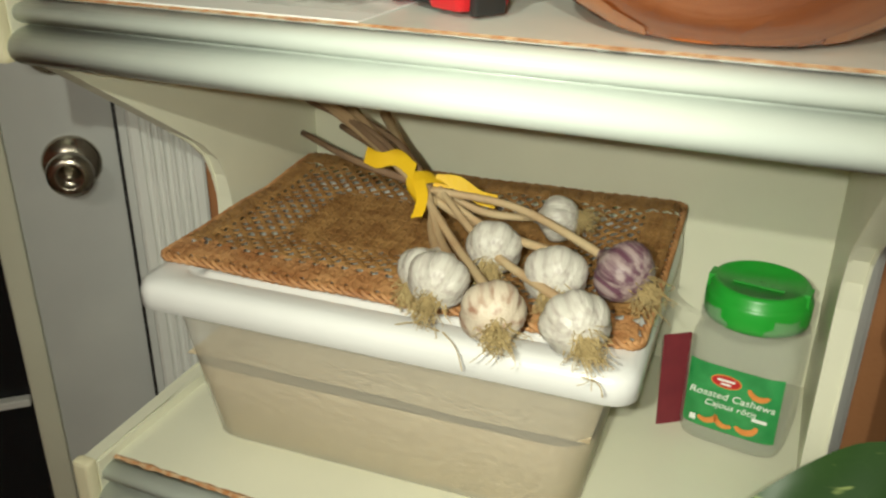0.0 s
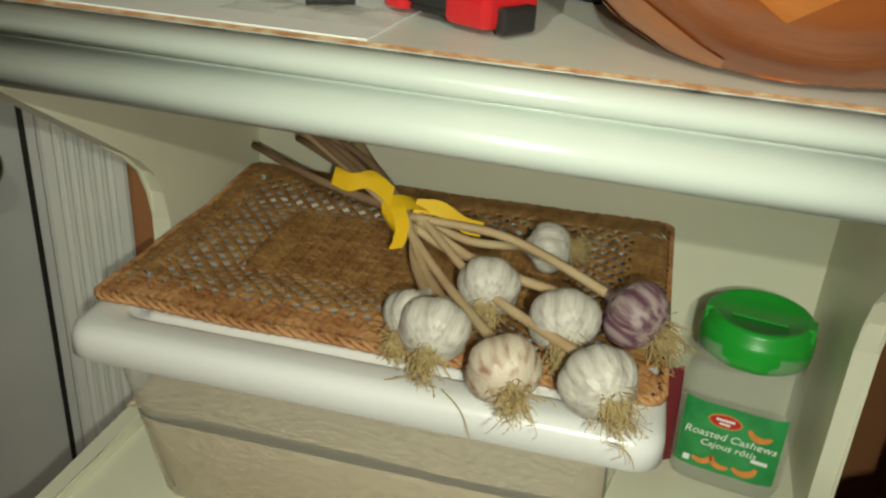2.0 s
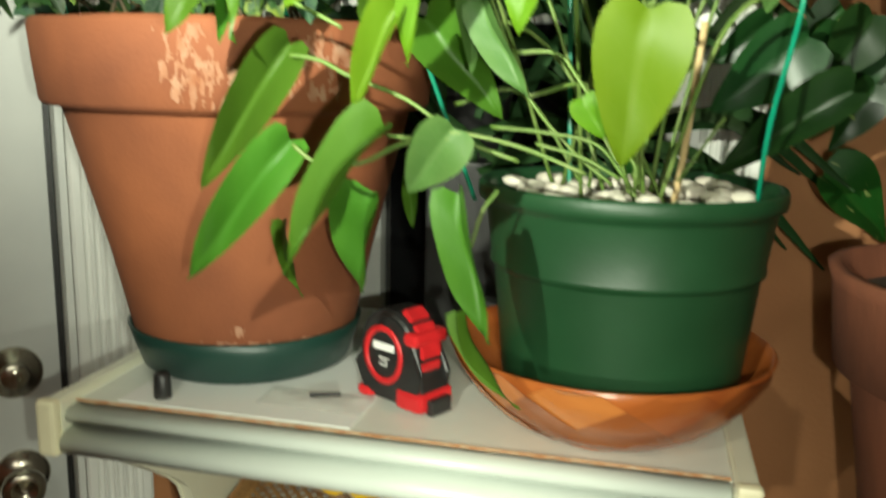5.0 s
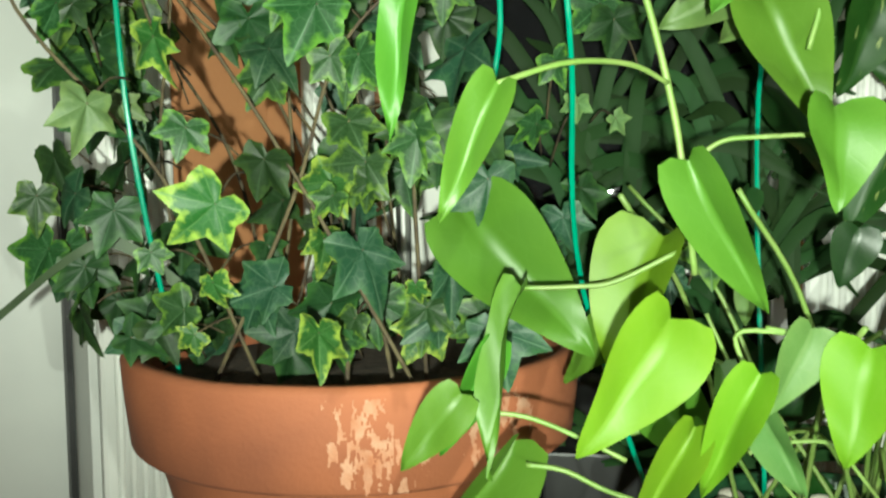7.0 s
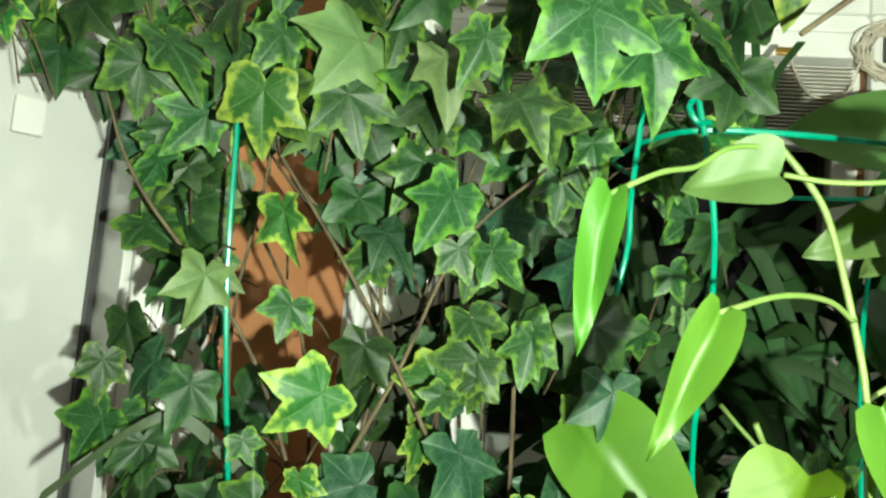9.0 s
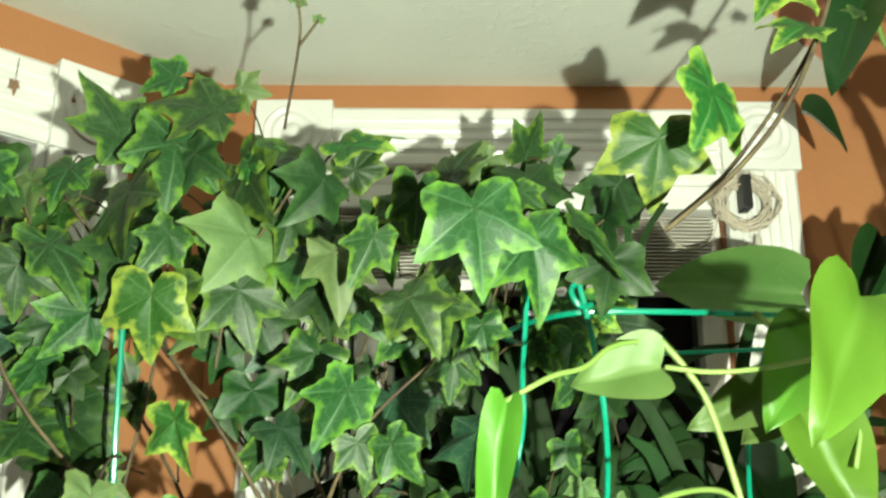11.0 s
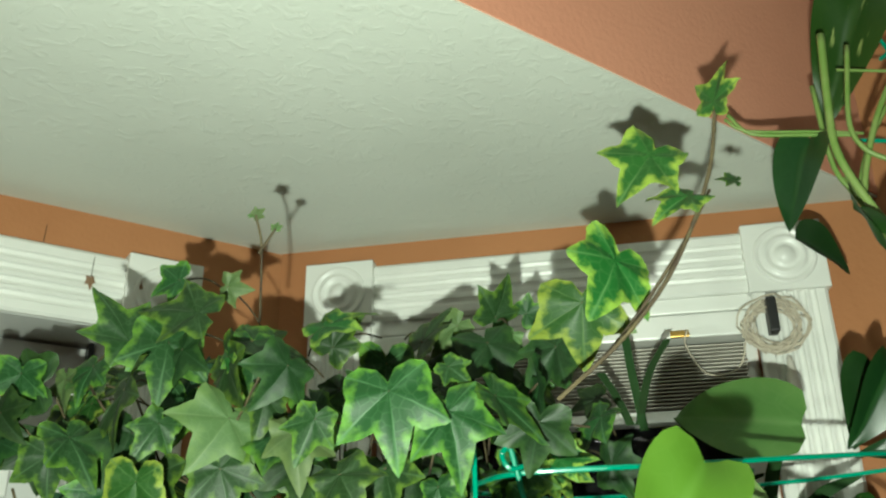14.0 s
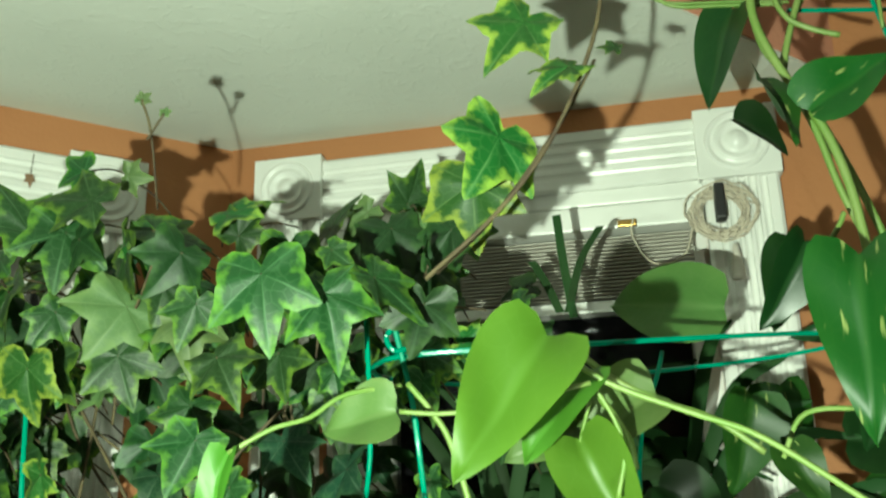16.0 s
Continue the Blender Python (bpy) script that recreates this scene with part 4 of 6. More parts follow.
tape = thing("tape_measure", "black and red tape measure standing on the shelf", "tape measure", "", pose(0.276, 0.080, UP, 0, 0, -28) @ Matrix.Diagonal((1, 1, 1.12, 1)))


def tape_outline(s=1.0, d=0.0):
    pts = []
    for k in range(13):
        a = radians(200 - 180 * k / 12)
        pts.append((-0.004 + (0.036 - d) * math.cos(a), 0.044 + (0.036 - d) * math.sin(a)))
    pts += [(0.034 - d, 0.03), (0.040 - d, 0.014), (0.040 - d, 0.004 + d), (-0.034 + d, 0.004 + d), (-0.038 + d, 0.014)]
    return [(p[0] * s, p[1] * s) for p in pts]


bm = prism(bmesh.new(), tape_outline(), 1, -0.020, 0.020)
bmesh.ops.bevel(bm, geom=[e for e in bm.edges if abs(e.verts[0].co.y - e.verts[1].co.y) < 1e-6], offset=0.005, segments=3, affect="EDGES")
body = part("body", bm, M_black, tape, "black rubbered case", False)
for y in (-0.0208,):
    bm = bmesh.new()
    lathe(bm, [(0.024, 0), (0.0245, 0.0015), (0.0195, 0.0018), (0.019, 0)], 40)
    bmesh.ops.rotate(bm, verts=bm.verts, matrix=Matrix.Rotation(radians(90), 3, "X"))
    part("red_ring", bm, M_red, tape, "red ring", True, pose(-0.006, y + 0.0005, 0.043))
    text("25'", 0.011, -0.004, 0.034, y - 0.0006, M_paper, body)
    part("logo_bar", box_bm((-0.018, y - 0.0008, 0.047), (0.008, y - 0.0002, 0.053)), M_paper, body)
for a, b in (((0.010, -0.0215, 0.003), (0.041, 0.0215, 0.019)), ((-0.039, -0.0215, 0.003), (-0.022, 0.0215, 0.012)), ((0.018, -0.0212, 0.055), (0.0338, 0.0212, 0.066))):
    part("red_bumper", box_bm(a, b, 0.004), M_red, tape, "red bumper")
for k in range(4):
    a = radians(58 - 24 * k)
    m_ = pose(-0.006 + 0.0375 * math.cos(a), 0, 0.044 + 0.0375 * math.sin(a), 0, -math.degrees(a), 0)
    part("red_grip", box_bm((-0.003, -0.012, -0.0065), (0.003, 0.012, 0.0065), 0.002), M_red, tape, "red grip pad", False, m_)
part("tape_clip", box_bm((0.040, -0.013, 0.001), (0.047, 0.013, 0.014), 0.002), M_black, tape, "black end hook")

peg = thing("black_peg", "small black plastic cap standing on the shelf", "cap", "", pose(0.064, 0.026, UP))
bm = bmesh.new()
lathe(bm, [(0.001, 0), (0.0075, 0), (0.008, 0.002), (0.0075, 0.022), (0.006, 0.024), (0.001, 0.024)], 20)
part("cap", bm, M_black, peg, "", True)
bag = thing("plastic_bag", "crumpled clear plastic bag with a dark screw", "bag", "", pose(0.20, 0.055, UP))
bm = bmesh.new()
g = [[bm.verts.new((-0.05 + 0.1 * i / 14, -0.02 + 0.045 * j / 8, 0.001 + 0.007 * abs(noise.noise(Vector((i * 0.6, j * 0.7, 5)))) * (1 if 0 < i < 14 and 0 < j < 8 else 0.1))) for j in range(9)] for i in range(15)]
for i in range(14):
    for j in range(8):
        bm.faces.new((g[i][j], g[i + 1][j], g[i + 1][j + 1], g[i][j + 1]))
part("film", bm, M_bag, bag, "", True)
part("screw", tube(bmesh.new(), [(-0.005, 0, 0.006), (0.022, 0.006, 0.008)], 0.002, 8), M_black, bag, "dark screw")
sheet = thing("paper_sheet", "white paper sheet under the terracotta pot", "paper")
part("sheet", box_bm((0.03, 0.008, UP - 0.0005), (0.25, 0.3, UP + 0.0004)), M_paper, sheet, "", False, pose(0.0, 0.0, 0))
packet = thing("snack_packet", "dark packet with orange print behind the tape measure", "packet", "", pose(0.345, 0.20, UP, 0, 0, -15))
part("sleeve", box_bm((-0.04, -0.012, 0), (0.03, 0.012, 0.07), 0.004), M_black, packet)
disc("orange_print", -0.022, 0.045, -0.0125, 0.014, 0.012, M_gold, packet)
box_ = thing("black_box", "tall black box standing at the back of the shelf", "box", "", pose(0.285, 0.325, UP))
part("carton", box_bm((-0.045, -0.04, 0), (0.05, 0.04, 0.2), 0.003), M_black, box_)

# ---- beside the stand ----
stool = thing("black_stool", "black box stool beside the shelf unit", "stool", "", pose(0.782, 0.04, 0, 0, 0, 12))
part("case", box_bm((-0.15, -0.15, 0), (0.15, 0.15, 0.915), 0.008), M_black, stool)
tray = thing("gravel_tray", "black tray of grey gravel on the stool", "tray", "", pose(0.782, 0.04, 0.9155, 0, 0, 12))
bm = bmesh.new()
for a, c_ in (((-0.155, -0.155), (0.155, -0.143)), ((-0.155, 0.143), (0.155, 0.155)), ((-0.155, -0.143), (-0.143, 0.143)), ((0.143, -0.143), (0.155, 0.143))):
    box(bm, (a[0], a[1], 0), (c_[0], c_[1], 0.026), 0.003)
box(bm, (-0.143, -0.143, 0), (0.143, 0.143, 0.006))
part("rim", bm, M_black, tray)
random.seed(31)
bm = bmesh.new()
for i in range(420):
    r = random.uniform(0.006, 0.013)
    k = bmesh.ops.create_icosphere(bm, subdivisions=1, radius=r)
    x, y = random.uniform(-0.132, 0.132), random.uniform(-0.132, 0.132)
    sc = Vector((random.uniform(0.7, 1.2), random.uniform(0.7, 1.2), random.uniform(0.5, 0.8)))
    for v in k["verts"]:
        v.co = Vector((v.co.x * sc.x + x, v.co.y * sc.y + y, v.co.z * sc.z + random.uniform(-0.0005, 0.0005)))
    bmesh.ops.translate(bm, verts=k["verts"], vec=(0, 0, 0.028 + random.uniform(0, 0.022)))
tagged(part("gravel", bm, M_grey, tray, "grey crushed gravel"), kind="stuff")
pot2 = thing("tall_clay_pot", "tall tapered terracotta pot standing in the gravel tray", "flower pot", "", pose(0.782, 0.085, 0.9225) @ Matrix.Diagonal((1, 1, 0.91, 1)))
pot_mesh("pot", [(0.005, 0.0), (0.082, 0.0), (0.090, 0.01), (0.132, 0.294)], M_terra_dark, pot2, "weathered orange clay", 56, 0.004)
pot_mesh("rim", [(0.132, 0.292), (0.145, 0.296), (0.152, 0.37), (0.156, 0.385), (0.146, 0.386), (0.14, 0.35), (0.13, 0.292)], M_terra_dark, pot2, "thick clay rim", 56, 0.004)
bm = bmesh.new()
lathe(bm, [(0.004, 0.36), (0.142, 0.355)], 32)
part("soil", bm, M_soil, pot2, "dark soil", True)

# ---- plants ----


def ivy_outline(a, jit):
    ctrl = ((0, 1.04), (9, 0.82), (18, 0.66), (28, 0.55), (45, 0.69), (55, 0.84), (66, 0.64), (84, 0.48), (108, 0.54), (122, 0.57), (140, 0.47), (160, 0.35), (180, 0.14))
    for (a0, r0), (a1, r1) in zip(ctrl, ctrl[1:]):
        if a0 <= a <= a1:
            return r0 + (r1 - r0) * (a - a0) / (a1 - a0) + (jit if 30 < a < 150 else 0)
    return 0.1


def ivy_mesh(name, seed, material):
    random.seed(seed)
    half = (0, 3.5, 12, 20, 27, 36, 45, 51.5, 55, 58.5, 68, 78, 85, 97, 108, 118.5, 122, 125.5, 140, 160, 180)
    angs = [-a for a in reversed(half[1:-1])] + list(half)
    jl, jr = random.uniform(-0.12, 0.08), random.uniform(-0.12, 0.08)
    ph, am, droop = random.uniform(0, 6), random.uniform(0.05, 0.12), random.uniform(0.05, 0.38)
    lean, skew = random.uniform(-0.10, 0.10), random.uniform(0.88, 1.12)
    fr = (0.0, 0.4, 0.78, 1.0)
    verts, uvs = [], []
    for a in angs:
        R = ivy_outline(abs(a), jl if a < 0 else jr)
        vein = 1.0 if abs(a) in (0, 55, 122) else 0.0
        for f in fr:
            r = R * f
            x, y = r * math.sin(radians(a)), r * math.cos(radians(a))
            if x > 0:
                x *= skew
            x += lean * y * y
            z = -droop * r * r + am * r * math.sin(radians(a) * 5 + ph) + 0.16 * abs(x)
            if f == 1.0:
                z += 0.03 * math.sin(a * 0.9 + ph)
            verts.append((x, y, z))
            uvs.append((f, vein * (1 if f > 0.05 else 1)))
    faces = []
    n, m_ = len(angs), len(fr)
    for i in range(n):
        j = (i + 1) % n
        for k in range(m_ - 1):
            q = (i * m_ + k, i * m_ + k + 1, j * m_ + k + 1, j * m_ + k)
            faces.append(q if k else (i * m_, i * m_ + 1, j * m_ + 1))
    me = bpy.data.meshes.new(name)
    me.from_pydata(verts, [], faces)
    lay = me.uv_layers.new(name="UVMap")
    for lp in me.loops:
        lay.data[lp.index].uv = uvs[lp.vertex_index]
    me.polygons.foreach_set("use_smooth", [True] * len(me.polygons))
    me.materials.append(material)
    return me


def heart_mesh(name, seed, material, fold=0.3, curl=0.2):
    """A heart leaf of length 1 along y, base at the origin, width about 0.8."""
    random.seed(seed)
    n, h = 16, 5
    verts, uvs, faces = [], [], []
    tw, wv = random.uniform(-0.12, 0.12), random.uniform(0.01, 0.03)
    for i in range(n + 1):
        s = i / n
        w = 0.44 * math.sin(math.pi * min(1, s ** 0.58)) ** 0.72 * (1.06 - 0.30 * s) if 0 < s < 1 else 0.0
        if i == 0:
            w = 0.15
        for j in range(-h, h + 1):
            u = j / h
            x = w * u
            y = s - (0.13 * abs(u) ** 1.3 * (1 - s) ** 3 if i else 0.055 * abs(u))
            z = fold * abs(x) * (1 - 0.4 * s) - curl * s * s + tw * x * s + wv * math.sin(9 * s + 2 * u)
            verts.append((x, y, z))
            uvs.append((abs(u), 1.0 if j == 0 else 0.0))
    c = 2 * h + 1
    for i in range(n):
        for j in range(2 * h):
            faces.append((i * c + j, i * c + j + 1, (i + 1) * c + j + 1, (i + 1) * c + j))
    me = bpy.data.meshes.new(name)
    me.from_pydata(verts, [], faces)
    lay = me.uv_layers.new(name="UVMap")
    for lp in me.loops:
        lay.data[lp.index].uv = uvs[lp.vertex_index]
    me.polygons.foreach_set("use_smooth", [True] * len(me.polygons))
    me.materials.append(material)
    return me


L_ivy = leaf_mat("ivy_leaf", (0.018, 0.058, 0.014), (0.110, 0.225, 0.024), (0.085, 0.17, 0.07), 0.88, 0.16)
L_ivy_y = leaf_mat("yellow_edged_ivy_leaf", (0.022, 0.098, 0.016), (0.25, 0.37, 0.05), (0.11, 0.22, 0.07), 0.84, 0.13)
# darker green without the bright margin, also standing in for shade inside the ivy
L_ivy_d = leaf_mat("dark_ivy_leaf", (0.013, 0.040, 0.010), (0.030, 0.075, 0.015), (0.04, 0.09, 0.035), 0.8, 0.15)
L_ivy_p = leaf_mat("pale_underside_ivy_leaf", (0.088, 0.155, 0.052), (0.125, 0.20, 0.06), (0.15, 0.22, 0.09), 0.8, 0.2, rough=0.55)
L_ivy_b = leaf_mat("bluish_ivy_leaf", (0.016, 0.056, 0.026), (0.032, 0.088, 0.032), (0.10, 0.17, 0.10), 0.85, 0.12)
L_po = leaf_mat("pothos_leaf", (0.070, 0.185, 0.016), (0.085, 0.21, 0.02), (0.10, 0.24, 0.035), 0.8, 0.3, rough=0.45, vary=0.15, vein_amt=0.4, trans=0.3)
L_po_y = leaf_mat("young_lime_pothos_leaf", (0.125, 0.265, 0.010), (0.145, 0.285, 0.012), (0.17, 0.30, 0.035), 0.8, 0.3, rough=0.5, vary=0.12, vein_amt=0.4, trans=0.35)
L_po_p = leaf_mat("pale_underside_pothos_leaf", (0.095, 0.185, 0.045), (0.115, 0.205, 0.052), (0.15, 0.24, 0.08), 0.8, 0.3, rough=0.5, vary=0.15, vein_amt=0.5, trans=0.3)
# very dark green that also carries the shade between the heart leaves
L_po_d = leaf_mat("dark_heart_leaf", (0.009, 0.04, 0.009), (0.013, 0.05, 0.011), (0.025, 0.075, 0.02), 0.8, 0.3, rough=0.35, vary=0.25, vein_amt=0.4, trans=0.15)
L_po_v = leaf_mat("marbled_pothos_leaf", (0.016, 0.070, 0.009), (0.020, 0.080, 0.010), (0.040, 0.105, 0.018), 0.8, 0.3, rough=0.45, vary=0.2, vein_amt=0.4, trans=0.25)
L_strap = leaf_mat("dark_strap_leaf", (0.017, 0.044, 0.012), (0.024, 0.056, 0.016), (0.028, 0.060, 0.018), 0.8, 0.3, rough=0.6, vary=0.4, trans=0.1)
L_strap.node_tree.nodes["Principled BSDF"].inputs["Specular IOR Level"].default_value = 0.12

# pale marbling on the variegated leaves
nt = L_po_v.node_tree
nzv, rv, mxv, tcv, mpv = (nt.nodes.new(k) for k in ("ShaderNodeTexNoise", "ShaderNodeValToRGB", "ShaderNodeMixRGB", "ShaderNodeTexCoord", "ShaderNodeMapping"))
mpv.inputs["Scale"].default_value = (9, 2.2, 1)
nzv.inputs["Scale"].default_value = 1.6
rv.color_ramp.elements[0].position, rv.color_ramp.elements[1].position = 0.62, 0.70
nt.links.new(tcv.outputs["Object"], mpv.inputs[0])
nt.links.new(mpv.outputs[0], nzv.inputs["Vector"])
nt.links.new(nzv.outputs["Fac"], rv.inputs[0])
mxv.inputs[2].default_value = (0.26, 0.33, 0.10, 1)
src = nt.nodes["Principled BSDF"].inputs["Base Color"].links[0].from_socket
nt.links.new(rv.outputs[0], mxv.inputs[0])
nt.links.new(src, mxv.inputs[1])
nt.links.new(mxv.outputs[0], nt.nodes["Principled BSDF"].inputs["Base Color"])

IVY = {k: [ivy_mesh("leaf", 10 * i + j, m_) for j in range(8)] for i, (k, m_) in enumerate((("", L_ivy), ("y", L_ivy_y), ("d", L_ivy_d), ("p", L_ivy_p), ("b", L_ivy_b)))}
PO = {k: [heart_mesh("leaf", 10 * i + j, m_, f, c) for j, (f, c) in enumerate(((0.42, 0.12), (0.6, 0.25), (0.3, 0.2), (0.5, 0.32)))] for i, (k, m_) in
      enumerate((("", L_po), ("y", L_po_y), ("p", L_po_p), ("d", L_po_d), ("v", L_po_v)))}

ivy_plant = thing("ivy_plant", "variegated green ivy climbing out of the terracotta pot", "plant")
pothos_plant = thing("pothos_plant", "bright green pothos trailing from the green plastic pot", "plant")
climber = thing("climbing_pothos", "dark marbled pothos climbing up beside the window", "plant")
twigs = bmesh.new()
rnd = random.Random(4)


def set_leaf(me, p, d, facing, width, owner):
    """One leaf with its base at p and its tip at p + d, its face turned to facing."""
    L = d.length
    y = d.normalized()
    z = facing - y * facing.dot(y)
    z = z.normalized() if z.length > 1e-3 else y.orthogonal().normalized()
    x = y.cross(z)
    m3 = Matrix((x, y, z)).transposed()
    ob = new("leaf", me)
    ob.matrix_basis = Matrix.LocRotScale(p, m3.to_quaternion(), (L * width, L, L))
    ob.parent = owner
    return ob


def ivy(x, y, z, dx, dy, dz, kind="", side=0.5):
    p, d = Vector((x, y, z)), Vector((dx, dy, dz))
    facing = Vector((rnd.gauss(0, side), -1, rnd.gauss(0.35, 0.5)))
    d *= 1.0 if kind == "y" else 1.08
    if kind == "p":
        d *= 0.8
    if d.length > 0.049:
        d *= 0.049 / d.length
    d.y += d.length * rnd.uniform(-0.5, 0.3)
    set_leaf(rnd.choice(IVY[kind]), p, d, facing, rnd.uniform(0.95, 1.2), ivy_plant)
    back = p + Vector((rnd.uniform(-0.03, 0.03), rnd.uniform(0.04, 0.10), rnd.uniform(-0.05, 0.03)))
    if z < 1.87 or y > 0.0:
        tube(twigs, bend([p, p.lerp(back, 0.5) + Vector((0, 0, 0.008)), back], 4), 0.0009, 4)


def pothos(x, y, z, dx, dy, dz, width=1.0, kind=""):
    p, d = Vector((x, y, z)), Vector((dx, dy, dz))
    facing = Vector((rnd.gauss(0, 0.42), -1, rnd.gauss(0.3, 0.3)))
    set_leaf(rnd.choice(PO[kind]), p, d, facing, width * (0.86 if width > 0.6 else 0.72), climber if kind in "dv" and kind else pothos_plant)


def vine(r, *pts):
    own = pothos_plant if pts[0][2] < 1.9 else climber
    part("stem", tube(bmesh.new(), bend(pts, 6), r * 0.46, 7), M_stem, own, "", True)


def twig(r, *pts):
    part("branch", tube(bmesh.new(), bend(pts, 6), r * 0.5, 6), M_twig, ivy_plant, "", True)


ivy(0.172, -0.090, 1.797, 0.010, 0.000, -0.057)
ivy(0.207, -0.070, 1.787, 0.013, 0.000, -0.043)
ivy(0.115, -0.060, 1.788, -0.013, 0.000, -0.028)
ivy(0.136, -0.070, 1.749, 0.019, 0.000, -0.024)
ivy(0.237, -0.060, 1.798, 0.030, 0.000, -0.029)
ivy(0.264, -0.030, 1.785, -0.007, 0.000, -0.035, "d")
ivy(0.205, -0.050, 1.822, 0.015, 0.000, -0.013)
ivy(-0.016, -0.042, 1.754, -0.003, 0.000, -0.041, "y")
ivy(-0.040, -0.030, 1.822, -0.001, 0.000, -0.043)
ivy(-0.019, -0.010, 1.863, 0.004, 0.000, -0.069)
ivy(0.026, 0.000, 1.848, 0.021, 0.000, -0.039)
ivy(0.031, 0.000, 1.804, -0.017, 0.000, -0.047, "p")
ivy(0.089, -0.020, 1.788, 0.013, 0.000, -0.046, "p")
ivy(-0.096, 0.000, 1.795, 0.034, 0.000, -0.044)
ivy(0.007, -0.020, 1.883, -0.046, 0.000, 0.011)
ivy(-0.057, 0.000, 1.870, -0.019, 0.000, 0.041)
ivy(0.090, 0.040, 1.885, 0.037, 0.000, 0.025, "y")
ivy(0.096, 0.050, 1.870, 0.021, 0.000, 0.024)
ivy(0.168, 0.070, 1.876, 0.019, 0.000, 0.032)
ivy(0.229, 0.090, 1.902, 0.018, 0.000, 0.030)
ivy(0.256, 0.100, 1.906, 0.017, 0.000, 0.006)
ivy(0.283, 0.050, 1.864, 0.009, 0.000, -0.023)
ivy(0.245, 0.060, 1.876, -0.009, 0.000, -0.017, "p")
ivy(0.323, -0.070, 1.884, -0.016, 0.000, -0.046, "y")
ivy(0.300, -0.030, 1.869, -0.002, 0.000, -0.047, "y")
ivy(0.346, -0.130, 1.930, -0.024, 0.000, -0.035, "y")
ivy(0.371, -0.100, 1.914, -0.024, 0.000, -0.014, "y")
ivy(0.392, -0.120, 1.971, 0.004, 0.000, 0.025, "y")
ivy(0.399, -0.110, 1.918, -0.011, 0.000, 0.003)
ivy(-0.001, 0.030, 1.748, -0.021, 0.000, -0.022, "p")
ivy(0.073, 0.030, 1.722, -0.015, 0.000, -0.026, "d")
ivy(0.006, 0.080, 1.744, -0.010, 0.000, -0.027, "d")
ivy(0.039, 0.020, 1.864, 0.006, 0.000, -0.043)
ivy(-0.082, 0.050, 1.723, -0.014, 0.000, -0.021, "d")
ivy(-0.123, 0.020, 1.786, 0.000, 0.000, -0.035)
ivy(-0.102, 0.030, 1.859, -0.008, 0.000, -0.028)
ivy(-0.131, 0.040, 1.852, -0.001, 0.000, -0.036, "p")
ivy(-0.035, 0.030, 1.931, -0.025, 0.000, -0.008)
ivy(0.017, 0.010, 1.915, 0.022, 0.000, -0.007, "p")
ivy(0.187, 0.020, 1.751, 0.004, 0.000, -0.023)
ivy(0.227, 0.040, 1.740, 0.006, 0.000, -0.020)
ivy(0.152, 0.000, 1.762, 0.009, 0.000, -0.033)
ivy(0.101, -0.020, 1.702, -0.018, 0.000, -0.034)
ivy(0.128, -0.020, 1.670, 0.015, 0.000, -0.023)
ivy(0.005, -0.045, 1.681, 0.006, 0.000, -0.033, "y")
ivy(0.032, 0.050, 1.708, 0.003, 0.000, -0.032, "d")
ivy(0.250, 0.030, 1.743, -0.005, 0.000, -0.023)
ivy(0.178, 0.050, 1.742, 0.008, 0.000, -0.020)
ivy(0.250, 0.060, 1.674, 0.007, 0.000, -0.019)
ivy(-0.053, 0.020, 1.647, 0.022, 0.000, -0.013, "p")
ivy(-0.109, 0.080, 1.698, -0.008, 0.000, -0.050, "d")
ivy(-0.086, 0.060, 1.727, -0.005, 0.000, -0.024, "d")
ivy(-0.119, 0.050, 1.740, -0.009, 0.000, 0.015)
ivy(0.035, -0.030, 1.577, -0.025, 0.000, -0.028, "y")
ivy(-0.009, -0.030, 1.546, 0.007, 0.000, -0.013)
ivy(0.117, 0.030, 1.543, 0.022, 0.000, -0.047, "b")
ivy(0.207, 0.000, 1.591, 0.000, 0.000, -0.036, "b")
ivy(0.101, -0.030, 1.495, 0.006, 0.000, -0.029, "y")
ivy(0.180, 0.020, 1.529, 0.003, 0.000, -0.031, "b")
ivy(0.118, 0.000, 1.666, -0.007, 0.000, -0.025)
ivy(0.118, -0.010, 1.629, 0.012, 0.000, -0.020)
ivy(0.104, 0.000, 1.581, -0.010, 0.000, -0.013)
ivy(0.048, 0.030, 1.607, -0.012, 0.000, -0.027, "d")
ivy(0.125, 0.020, 1.592, -0.004, 0.000, -0.023)
ivy(0.020, 0.000, 1.523, 0.003, 0.000, -0.021, "y")
ivy(0.004, 0.000, 1.628, -0.003, 0.000, -0.021)
ivy(0.267, 0.090, 1.648, -0.001, 0.000, -0.019, "p")
ivy(0.295, 0.100, 1.636, 0.009, 0.000, -0.015, "p")
ivy(0.237, 0.090, 1.632, -0.018, 0.000, -0.014)
ivy(0.257, 0.110, 1.562, 0.009, 0.000, -0.029, "b")
ivy(0.045, 0.050, 1.669, -0.014, 0.000, -0.025)
ivy(0.015, 0.050, 1.698, 0.008, 0.000, -0.021, "d")
ivy(0.156, 0.040, 1.605, -0.003, 0.000, -0.019)
ivy(-0.065, 0.030, 1.572, -0.008, 0.000, -0.032, "d")
ivy(-0.100, 0.050, 1.529, 0.003, 0.000, -0.030, "d")
ivy(-0.073, 0.000, 1.712, 0.008, 0.000, -0.016, "d")
ivy(-0.003, 0.020, 1.484, -0.013, 0.000, -0.010, "y")
